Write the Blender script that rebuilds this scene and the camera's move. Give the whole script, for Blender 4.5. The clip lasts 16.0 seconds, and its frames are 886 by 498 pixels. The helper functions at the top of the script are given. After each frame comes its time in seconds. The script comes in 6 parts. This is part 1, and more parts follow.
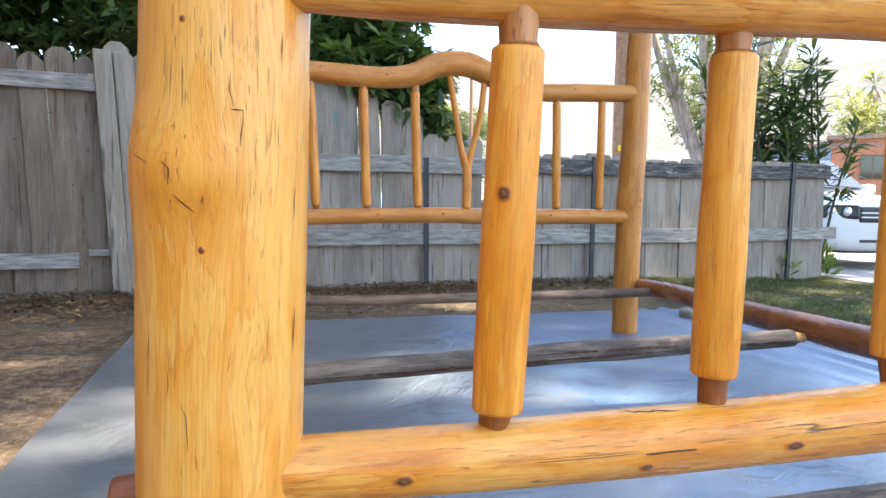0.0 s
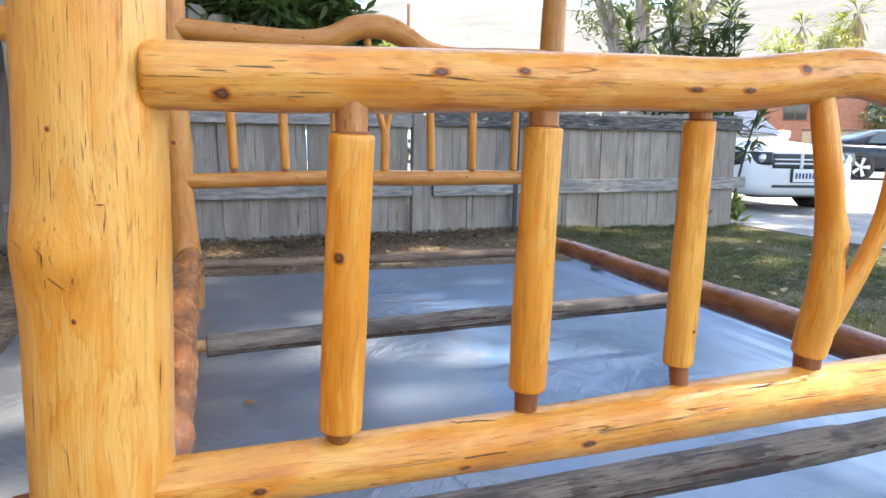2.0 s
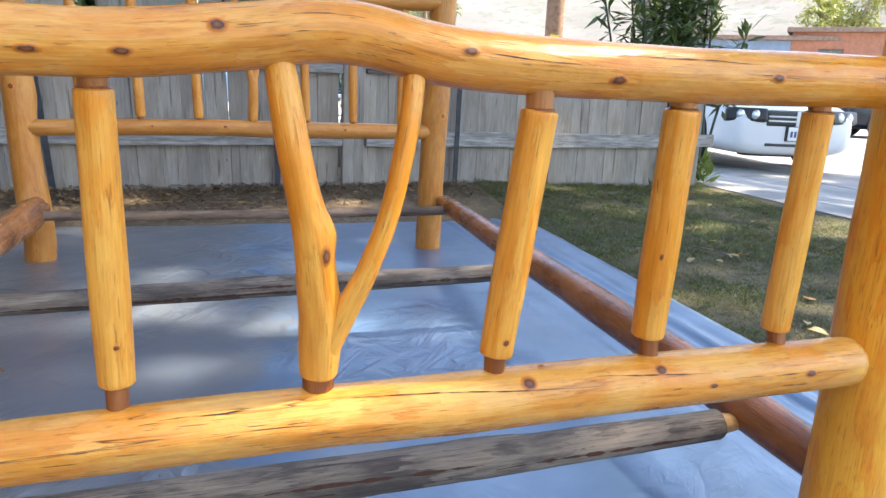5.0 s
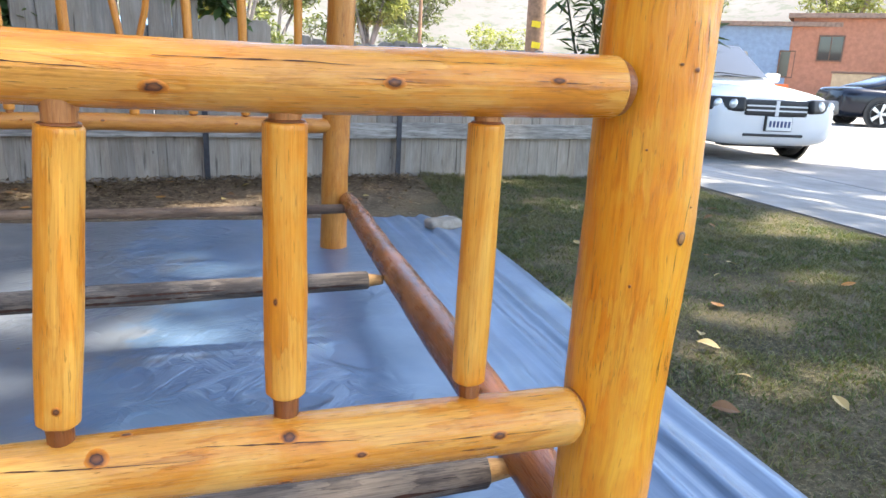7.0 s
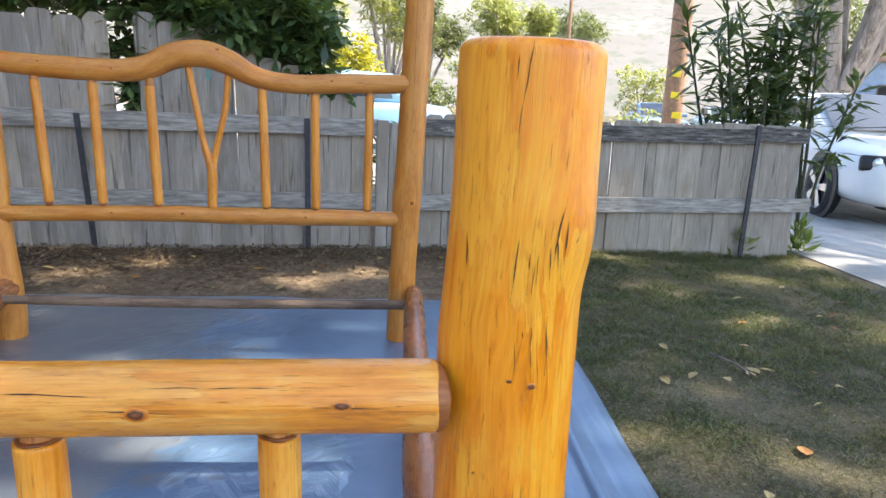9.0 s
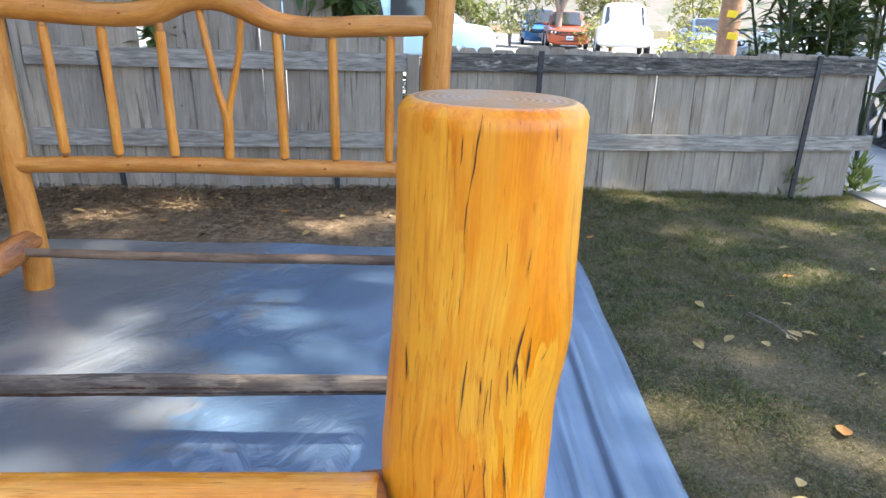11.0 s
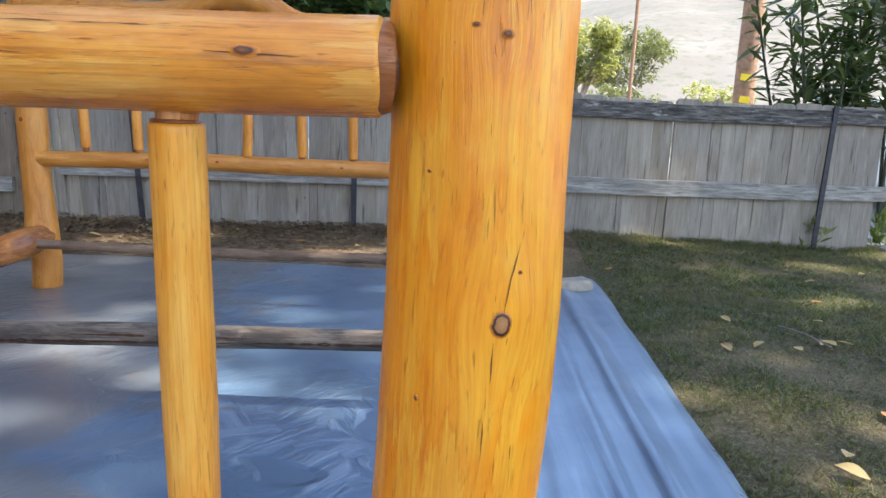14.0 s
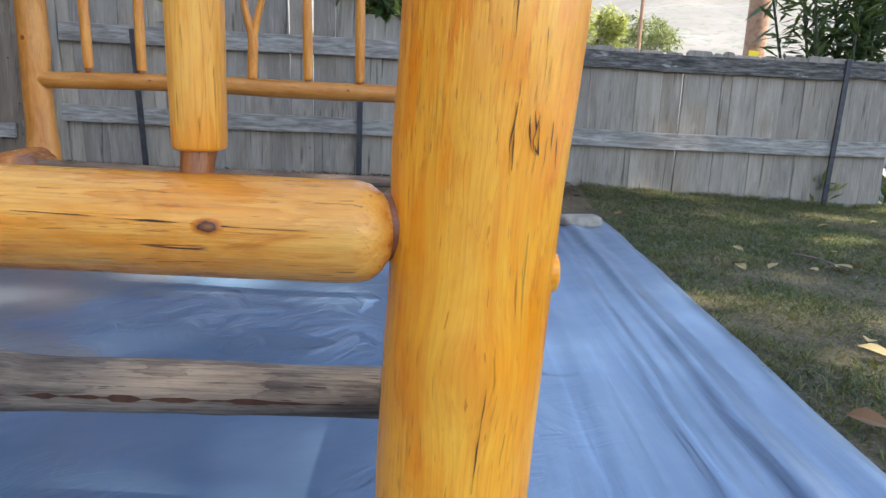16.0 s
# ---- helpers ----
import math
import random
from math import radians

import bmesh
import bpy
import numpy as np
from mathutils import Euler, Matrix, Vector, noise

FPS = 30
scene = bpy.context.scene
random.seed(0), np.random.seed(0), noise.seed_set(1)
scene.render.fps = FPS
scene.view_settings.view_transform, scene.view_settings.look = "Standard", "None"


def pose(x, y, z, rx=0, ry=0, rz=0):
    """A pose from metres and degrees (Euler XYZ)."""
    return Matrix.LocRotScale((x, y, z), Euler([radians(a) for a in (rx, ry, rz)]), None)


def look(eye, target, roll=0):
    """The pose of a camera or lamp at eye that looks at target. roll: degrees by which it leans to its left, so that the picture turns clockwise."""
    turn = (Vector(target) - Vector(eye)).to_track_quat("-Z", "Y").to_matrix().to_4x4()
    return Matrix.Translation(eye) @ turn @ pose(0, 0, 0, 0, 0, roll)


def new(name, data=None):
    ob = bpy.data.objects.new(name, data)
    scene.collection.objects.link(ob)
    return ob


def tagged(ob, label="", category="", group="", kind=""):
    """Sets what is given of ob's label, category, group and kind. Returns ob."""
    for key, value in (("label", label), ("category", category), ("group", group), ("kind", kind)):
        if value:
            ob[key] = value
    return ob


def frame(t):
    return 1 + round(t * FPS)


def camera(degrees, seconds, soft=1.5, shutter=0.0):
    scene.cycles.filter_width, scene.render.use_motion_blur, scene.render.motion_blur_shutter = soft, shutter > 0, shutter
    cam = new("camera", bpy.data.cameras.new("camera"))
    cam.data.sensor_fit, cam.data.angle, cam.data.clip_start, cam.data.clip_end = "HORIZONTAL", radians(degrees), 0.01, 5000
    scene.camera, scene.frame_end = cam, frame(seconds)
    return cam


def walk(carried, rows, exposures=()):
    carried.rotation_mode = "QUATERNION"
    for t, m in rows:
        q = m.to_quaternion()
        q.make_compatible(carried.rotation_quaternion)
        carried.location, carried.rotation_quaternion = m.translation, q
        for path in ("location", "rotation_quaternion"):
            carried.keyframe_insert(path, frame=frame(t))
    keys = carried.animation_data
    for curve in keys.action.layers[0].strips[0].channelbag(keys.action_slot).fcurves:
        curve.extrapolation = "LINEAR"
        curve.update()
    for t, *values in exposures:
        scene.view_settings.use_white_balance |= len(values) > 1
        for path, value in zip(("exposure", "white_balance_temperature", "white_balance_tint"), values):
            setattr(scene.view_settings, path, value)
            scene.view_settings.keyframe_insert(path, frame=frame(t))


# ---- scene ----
cam = camera(64.8, 16.0)
PATH = [
    (0, (0.192, -0.556, 0.572), (0.703, 1.373, 0.448), 0.7),
    (0.5, (0.212, -0.588, 0.586), (0.762, 1.327, 0.416), 0.9),
    (1, (0.216, -0.634, 0.621), (0.808, 1.265, 0.411), 1.0),
    (1.5, (0.221, -0.664, 0.647), (0.844, 1.224, 0.43), 1.7),
    (2, (0.248, -0.679, 0.69), (0.921, 1.18, 0.386), 1.1),
    (2.5, (0.304, -0.72, 0.742), (0.971, 1.137, 0.418), 2.2),
    (3, (0.382, -0.751, 0.74), (1.04, 1.109, 0.411), 1.9),
    (3.5, (0.516, -0.734, 0.752), (1.136, 1.13, 0.374), 1.1),
    (4, (0.637, -0.722, 0.745), (1.29, 1.12, 0.321), 2.0),
    (4.5, (0.752, -0.723, 0.737), (1.376, 1.128, 0.307), 2.2),
    (5, (0.905, -0.726, 0.735), (1.505, 1.128, 0.28), 2.6),
    (5.2, (0.955, -0.725, 0.741), (1.554, 1.126, 0.278), 2.3),
    (7.3, (1.423, -0.693, 0.787), (2.001, 1.157, 0.294), 2.8),
    (7.5, (1.46, -0.692, 0.806), (1.997, 1.17, 0.313), 2.4),
    (8, (1.563, -0.679, 0.865), (1.998, 1.207, 0.361), 3.1),
    (8.2, (1.615, -0.69, 0.907), (1.98, 1.21, 0.401), 3.8),
    (8.5, (1.656, -0.635, 0.932), (1.973, 1.281, 0.455), 4.2),
    (9, (1.703, -0.598, 1.016), (1.886, 1.35, 0.604), 2.5),
    (9.5, (1.729, -0.586, 1.064), (1.828, 1.382, 0.724), 1.9),
    (10, (1.761, -0.51, 1.098), (1.837, 1.42, 0.579), 3.1),
    (10.2, (1.774, -0.494, 1.122), (1.832, 1.42, 0.543), 2.0),
    (12.3, (1.788, -0.429, 1.046), (1.861, 1.46, 0.394), 2.1),
    (12.5, (1.791, -0.445, 1.013), (1.864, 1.461, 0.411), 1.8),
    (13, (1.81, -0.48, 0.903), (1.862, 1.451, 0.384), 1.8),
    (13.5, (1.808, -0.491, 0.821), (1.827, 1.461, 0.386), 1.8),
    (14, (1.798, -0.49, 0.732), (1.808, 1.477, 0.373), 2.7),
    (14.5, (1.792, -0.492, 0.665), (1.8, 1.48, 0.328), 2.7),
    (15, (1.792, -0.489, 0.591), (1.776, 1.48, 0.237), 4.1),
    (15.5, (1.793, -0.496, 0.541), (1.781, 1.473, 0.188), 3.3),
    (16, (1.794, -0.493, 0.464), (1.796, 1.471, 0.087), 3.0),
]
walk(cam, [(t, look(eye, target, roll)) for t, eye, target, roll in PATH],
     exposures=[(0, 2.42), (2, 2.34), (3, 2.26), (7.5, 2.28), (9, 2.18), (10.2, 2.20), (12.5, 2.42), (13.5, 2.16), (14.5, 2.08), (16, 2.06)])

# ---- light ----
world = bpy.data.worlds.new("world")
scene.world = world
world.use_nodes = True
SUN = Vector((0.70, -0.12, 1.10)).normalized()
wn = world.node_tree
sky = wn.nodes.new("ShaderNodeTexSky")
sky.sky_type = "NISHITA"
sky.sun_disc = False
sky.sun_elevation = math.asin(SUN.z)
sky.sun_rotation = math.atan2(SUN.x, SUN.y)
sky.air_density, sky.dust_density, sky.ozone_density = 1.0, 1.3, 1.2
wn.links.new(sky.outputs[0], wn.nodes["Background"].inputs[0])
wn.nodes["Background"].inputs[1].default_value = 0.15
sun = new("sun", bpy.data.lights.new("sun", "SUN"))
sun.data.energy, sun.data.angle, sun.data.color = 3.8, radians(0.8), (1.0, 0.92, 0.78)
sun.matrix_world = look(SUN * 30, (0, 0, 0))


# ---- materials ----
class Mat:
    """A small builder for node materials."""

    def __init__(self, name, rough=0.6, metal=0.0, spec=0.5):
        self.m = bpy.data.materials.new(name)
        self.m.use_nodes = True
        self.t = self.m.node_tree
        self.b = self.t.nodes["Principled BSDF"]
        self.b.inputs["Roughness"].default_value = rough
        self.b.inputs["Metallic"].default_value = metal
        self.b.inputs["Specular IOR Level"].default_value = spec

    def node(self, kind, **ins):
        n = self.t.nodes.new(kind)
        for k, v in ins.items():
            self.put(n.inputs[k], v)
        return n

    def put(self, socket, v):
        if isinstance(v, bpy.types.NodeSocket):
            self.t.links.new(v, socket)
        elif isinstance(v, tuple) and len(v) == 3 and socket.type == "RGBA":
            socket.default_value = (*v, 1)
        else:
            socket.default_value = v

    def coords(self, kind="Object"):
        return self.node("ShaderNodeTexCoord").outputs[kind]

    def position(self):
        return self.node("ShaderNodeNewGeometry").outputs["Position"]

    def random(self):
        return self.node("ShaderNodeObjectInfo").outputs["Random"]

    def island(self):
        return self.node("ShaderNodeNewGeometry").outputs["Random Per Island"]

    def attribute(self, name):
        n = self.node("ShaderNodeAttribute")
        n.attribute_name = name
        return n.outputs["Vector"]

    def scaled(self, vec, s, add=None):
        n = self.t.nodes.new("ShaderNodeVectorMath")
        n.operation = "MULTIPLY"
        self.put(n.inputs[0], vec)
        n.inputs[1].default_value = s
        if add is None:
            return n.outputs[0]
        k = self.t.nodes.new("ShaderNodeVectorMath")
        k.operation = "ADD"
        self.put(k.inputs[0], n.outputs[0])
        self.put(k.inputs[1], add)
        return k.outputs[0]

    def noise(self, vec, scale, detail=4.0, rough=0.55, warp=0.0):
        n = self.t.nodes.new("ShaderNodeTexNoise")
        self.put(n.inputs["Vector"], vec)
        n.inputs["Scale"].default_value, n.inputs["Detail"].default_value = scale, detail
        n.inputs["Roughness"].default_value, n.inputs["Distortion"].default_value = rough, warp
        return n.outputs["Fac"]

    def cells(self, vec, scale, feature="F1", out="Distance"):
        n = self.t.nodes.new("ShaderNodeTexVoronoi")
        n.feature = feature
        self.put(n.inputs["Vector"], vec)
        n.inputs["Scale"].default_value = scale
        return n.outputs[out]

    def ramp(self, fac, stops):
        n = self.t.nodes.new("ShaderNodeValToRGB")
        self.put(n.inputs[0], fac)
        e = n.color_ramp.elements
        while len(e) < len(stops):
            e.new(0.5)
        for el, (p, c) in zip(e, stops):
            el.position = p
            el.color = (*c, 1) if isinstance(c, tuple) else (c, c, c, 1)
        return n.outputs[0]

    def mix(self, fac, a, b, how="MIX"):
        n = self.t.nodes.new("ShaderNodeMix")
        n.data_type = "RGBA"
        n.blend_type = how
        self.put(n.inputs[0], fac)
        self.put(n.inputs[6], a)
        self.put(n.inputs[7], b)
        return n.outputs[2]

    def calc(self, how, a, b=0.0):
        n = self.t.nodes.new("ShaderNodeMath")
        n.operation = how
        self.put(n.inputs[0], a)
        self.put(n.inputs[1], b)
        return n.outputs[0]

    def color(self, c):
        self.put(self.b.inputs["Base Color"], c)
        return self

    def rough(self, r):
        self.put(self.b.inputs["Roughness"], r)
        return self

    def bump(self, height, strength=0.4, dist=0.01):
        n = self.t.nodes.new("ShaderNodeBump")
        n.inputs["Strength"].default_value, n.inputs["Distance"].default_value = strength, dist
        self.put(n.inputs["Height"], height)
        prev = self.b.inputs["Normal"]
        if prev.is_linked:
            self.t.links.new(prev.links[0].from_socket, n.inputs["Normal"])
        self.t.links.new(n.outputs[0], prev)
        return self


def log_wood(name, light, mid, dark, fleck, rough, gloss, check=0.5, pale=0.65, fibre=0.42, blotch=0.5):
    """Peeled log: torn pale peel patches with ragged ends, amber stains, fine fibres, short dark flecks and drying checks along the grain."""
    m = Mat(name, rough, 0, 0.45)
    rnd = m.calc("MULTIPLY", m.random(), 37.0)
    p = m.scaled(m.attribute("rest"), (1, 1, 1), rnd)
    half = tuple((a + b) / 2 for a, b in zip(mid, light))
    cloud = m.noise(m.scaled(p, (1, 1, 0.45)), 15, 4, 0.6, 0.4)
    streak = m.noise(m.scaled(p, (1, 1, 0.05)), 95, 5, 0.7, 0.4)
    grain = m.noise(m.scaled(p, (1, 1, 0.022)), 420, 3, 0.65)
    hair = m.noise(m.scaled(p, (1, 1, 0.014)), 950, 2, 0.6)
    blot = m.noise(m.scaled(p, (1, 1, 0.17)), 52, 5, 0.7, 0.5)
    tone = m.calc("ADD", m.calc("MULTIPLY", cloud, 0.50), m.calc("ADD", m.calc("MULTIPLY", blot, 0.20), m.calc("MULTIPLY", streak, 0.30)))
    col = m.ramp(tone, [(0.37, tuple(a * 0.55 + b * 0.45 for a, b in zip(dark, mid))), (0.46, mid), (0.535, half), (0.61, light)])
    # Peeled patches: flat, paler, with torn ends along the fibres.
    torn = m.calc("ADD", m.noise(m.scaled(p, (1, 1, 0.30)), 19, 2, 0.5, 0.3), m.calc("MULTIPLY", m.calc("SUBTRACT", m.noise(m.scaled(p, (1, 1, 0.07)), 130, 3, 0.6), 0.5), 0.42))
    peel = m.ramp(torn, [(0.545, 0.0), (0.556, 1.0)])
    col = m.mix(m.calc("MULTIPLY", peel, pale), col, light)
    rim = m.ramp(torn, [(0.528, 0.0), (0.541, 1.0), (0.549, 1.0), (0.556, 0.0)])
    col = m.mix(m.calc("MULTIPLY", rim, 0.22), col, dark)
    col = m.mix(m.calc("MULTIPLY", m.ramp(grain, [(0.46, 0.0), (0.70, 1.0)]), fibre), col, dark)
    col = m.mix(m.calc("MULTIPLY", m.ramp(hair, [(0.50, 0.0), (0.70, 1.0)]), 0.22), col, dark)
    amber = m.ramp(m.calc("ADD", blot, m.calc("MULTIPLY", m.calc("SUBTRACT", streak, 0.5), 0.5)), [(0.28, blotch), (0.42, 0.0)])
    col = m.mix(amber, col, dark)
    gate = m.ramp(m.noise(m.scaled(p, (1, 1, 0.5)), 9, 2), [(0.43, 0.0), (0.56, 1.0)])
    fl = m.calc("MULTIPLY", m.ramp(m.noise(m.scaled(p, (1, 1, 0.050)), 400, 2, 0.5), [(0.668, 0.0), (0.700, 1.0)]), gate)
    col = m.mix(m.calc("MULTIPLY", fl, min(0.85, 0.22 + check)), col, fleck)
    nick = m.ramp(m.noise(m.scaled(p, (1, 1, 0.08)), 560, 2, 0.5), [(0.66, 0.0), (0.72, 1.0)])
    col = m.mix(m.calc("MULTIPLY", nick, 0.5), col, tuple(a * 0.55 for a in dark))
    line = m.ramp(m.noise(m.scaled(p, (1, 1, 0.04)), 34, 2, 0.5, 0.3), [(0.4965, 0.0), (0.4993, 1.0), (0.5007, 1.0), (0.5035, 0.0)])
    crack = m.calc("MULTIPLY", m.calc("MULTIPLY", line, m.ramp(gate, [(0.8, 0.0), (1.0, 1.0)])), check)
    col = m.mix(crack, col, fleck)
    # Varnish gone darker in broad runs along the log.
    run = m.ramp(m.noise(m.scaled(p, (1, 1, 0.22)), 27, 4, 0.6, 0.6), [(0.34, 0.36), (0.48, 0.0)])
    col = m.mix(run, col, tuple(a * 0.6 + b * 0.4 for a, b in zip(dark, mid)))
    m.color(col)
    m.rough(m.ramp(m.calc("ADD", m.calc("MULTIPLY", cloud, 0.6), m.calc("MULTIPLY", grain, 0.4)), [(0.3, gloss), (0.7, gloss + 0.16)]))
    m.bump(m.calc("SUBTRACT", m.calc("ADD", m.calc("MULTIPLY", streak, 0.4), m.calc("MULTIPLY", grain, 0.35)), m.calc("MULTIPLY", m.calc("ADD", m.calc("ADD", crack, fl), m.calc("MULTIPLY", nick, 0.5)), 0.9)), 0.55, 0.003)
    m.bump(m.calc("SUBTRACT", m.noise(m.scaled(p, (1, 1, 0.5)), 38, 3, 0.5), m.calc("MULTIPLY", peel, 0.10)), 0.38, 0.006)
    return m.m


HONEY = ((0.86, 0.480, 0.115), (0.80, 0.325, 0.036), (0.52, 0.152, 0.010), (0.10, 0.026, 0.003))
AMBER = ((0.91, 0.435, 0.036), (0.85, 0.284, 0.007), (0.55, 0.120, 0.003), (0.09, 0.022, 0.003))
M_POST = log_wood("varnished_pine", *HONEY, 0.4, 0.24, 0.4, 0.5, 0.22, 0.40)
M_POSTAMBER = log_wood("amber_varnished_pine", *AMBER, 0.4, 0.24, 0.25, 0.70, 0.26, 0.55)
M_SPINDLE = log_wood("pine_spindle", (0.87, 0.445, 0.075), (0.80, 0.288, 0.018), (0.49, 0.135, 0.006), (0.14, 0.042, 0.007), 0.4, 0.27, 0.25, 0.5, 0.34, 0.35)
M_RAILLOG = log_wood("varnished_rail", (0.84, 0.435, 0.090), (0.75, 0.272, 0.024), (0.36, 0.102, 0.009), (0.07, 0.020, 0.004), 0.4, 0.19, 0.9, 0.5, 0.34, 0.65)
# Headboard wood: darker and browner than the footboard's.
M_HEAD = log_wood("brown_honey_log", (0.60, 0.270, 0.056), (0.49, 0.178, 0.023), (0.25, 0.078, 0.010), (0.07, 0.022, 0.006), 0.42, 0.30, 0.6, 0.35, 0.30, 0.30)
M_HEADSPINDLE = log_wood("brown_honey_spindle", (0.68, 0.295, 0.046), (0.57, 0.198, 0.018), (0.31, 0.086, 0.008), (0.10, 0.030, 0.006), 0.42, 0.30, 0.3, 0.35, 0.30, 0.30)
M_SIDE = log_wood("redder_pine", (0.50, 0.20, 0.060), (0.26, 0.090, 0.028), (0.11, 0.036, 0.014), (0.05, 0.018, 0.010), 0.4, 0.17, 0.6, 0.35, 0.25)
M_SIDERED = log_wood("dark_red_pine", (0.38, 0.140, 0.040), (0.26, 0.082, 0.021), (0.15, 0.044, 0.013), (0.05, 0.018, 0.010), 0.4, 0.20, 0.6, 0.25, 0.3)
M_GREY = log_wood("weathered_log", (0.27, 0.210, 0.155), (0.088, 0.068, 0.054), (0.040, 0.030, 0.025), (0.012, 0.009, 0.008), 0.85, 0.72, 1.0, 0.7, 0.6)
M_GREYBROWN = log_wood("weathered_brown_log", (0.27, 0.175, 0.11), (0.14, 0.085, 0.052), (0.06, 0.036, 0.023), (0.03, 0.02, 0.015), 0.8, 0.65, 0.8, 0.5, 0.5)
M_TENON = log_wood("stained_tenon", (0.40, 0.145, 0.035), (0.25, 0.075, 0.017), (0.13, 0.036, 0.009), (0.04, 0.015, 0.008), 0.45, 0.30, 0.3, 0.3)
M_SHOULDER = log_wood("worn_tenon", (0.62, 0.285, 0.095), (0.44, 0.165, 0.040), (0.24, 0.072, 0.016), (0.05, 0.018, 0.008), 0.45, 0.32, 0.4, 0.4, 0.5)
M_RAW = log_wood("raw_tenon", (0.70, 0.42, 0.16), (0.55, 0.28, 0.08), (0.36, 0.15, 0.04), (0.12, 0.05, 0.02), 0.6, 0.5, 0.6)


def knot_wood(name, stops, warp, fine=4.0, scale=2.2):
    """Rings round a knot's heart that pass into the wood at its rim."""
    m = Mat(name, 0.42)
    p = m.attribute("rest")
    n = m.t.nodes.new("ShaderNodeVectorMath")
    n.operation = "LENGTH"
    m.put(n.inputs[0], p)
    r = m.calc("ADD", n.outputs["Value"], m.calc("MULTIPLY", m.calc("SUBTRACT", m.noise(m.scaled(p, (1, 1, 1), m.calc("MULTIPLY", m.random(), 19.0)), scale, fine, 0.55, 0.3), 0.5), warp))
    m.color(m.ramp(r, stops))
    m.bump(m.noise(p, 3, 3, 0.6), 0.35, 0.002)
    return m.m


M_KNOT = knot_wood("knot_brown", [(0.10, (0.24, 0.080, 0.018)), (0.38, (0.12, 0.036, 0.009)), (0.48, (0.04, 0.012, 0.004)), (0.58, (0.30, 0.085, 0.007)), (0.75, (0.52, 0.155, 0.009)), (0.95, (0.70, 0.230, 0.012))], 0.5)


M_KNOTPALE = knot_wood("pale_cut_knot", [(0.15, (0.42, 0.20, 0.07)), (0.55, (0.34, 0.14, 0.04)), (0.62, (0.03, 0.010, 0.004)), (0.76, (0.05, 0.014, 0.004)), (0.84, (0.46, 0.135, 0.008)), (0.97, (0.72, 0.250, 0.014))], 0.30)


def end_grain(name, a, b, grey):
    m = Mat(name, 0.7)
    p = m.attribute("rest")
    n = m.t.nodes.new("ShaderNodeTexWave")
    n.wave_type, n.rings_direction = "RINGS", "Z"
    m.put(n.inputs["Vector"], p)
    n.inputs["Scale"].default_value, n.inputs["Distortion"].default_value, n.inputs["Detail"].default_value = 60, 1.5, 3
    col = m.mix(n.outputs["Fac"], a, b)
    col = m.mix(m.ramp(m.noise(p, 22, 4), [(0.4, 0.0), (0.6, 0.8)]), col, grey)
    m.color(col)
    m.bump(n.outputs["Fac"], 0.3, 0.002)
    return m.m


M_END = end_grain("end_grain", (0.50, 0.27, 0.09), (0.30, 0.13, 0.04), (0.36, 0.27, 0.19))
M_ENDDARK = end_grain("dark_end_grain", (0.22, 0.085, 0.03), (0.10, 0.035, 0.015), (0.16, 0.07, 0.03))


def board_wood(name, light, mid, dark, tones):
    """Weathered fence board: silvered streaks, brown tannin stains, dark weather lines and nail rust."""
    m = Mat(name, 0.9, 0, 0.25)
    rnd = m.random()
    p = m.scaled(m.position(), (1, 1, 1), m.calc("MULTIPLY", rnd, 23.0))
    fine = m.noise(m.scaled(p, (1, 1, 0.035)), 110, 5, 0.7, 0.3)
    broad = m.noise(m.scaled(p, (1, 1, 0.22)), 10, 5, 0.65, 0.6)
    col = m.ramp(m.calc("ADD", m.calc("MULTIPLY", fine, 0.45), m.calc("MULTIPLY", broad, 0.55)), [(0.27, dark), (0.43, mid), (0.64, light)])
    brown = m.ramp(m.noise(m.scaled(p, (1, 1, 0.30)), 5, 5, 0.7, 0.8), [(0.46, 0.0), (0.66, 0.45)])
    col = m.mix(brown, col, tuple(a * b for a, b in zip(mid, (0.78, 0.66, 0.52))))
    line = m.ramp(m.noise(m.scaled(p, (1, 1, 0.05)), 40, 3, 0.6, 0.4), [(0.33, 0.65), (0.39, 0.0)])
    col = m.mix(line, col, tuple(a * 0.45 for a in dark))
    bleach = m.ramp(m.noise(m.scaled(p, (1, 1, 0.12)), 22, 4, 0.7), [(0.58, 0.0), (0.72, 0.5)])
    col = m.mix(bleach, col, tuple(min(a * 1.35, 0.7) for a in light))
    nail = m.ramp(m.cells(m.scaled(p, (1, 1, 0.45)), 9), [(0.02, 1.0), (0.05, 0.0)])
    col = m.mix(m.calc("MULTIPLY", nail, 0.7), col, (0.05, 0.035, 0.025))
    m.color(m.mix(1.0, col, m.ramp(rnd, [(0.0, tones[0]), (0.5, tones[1]), (1.0, tones[2])]), "MULTIPLY"))
    m.bump(m.calc("SUBTRACT", fine, line), 0.45, 0.004)
    return m.m


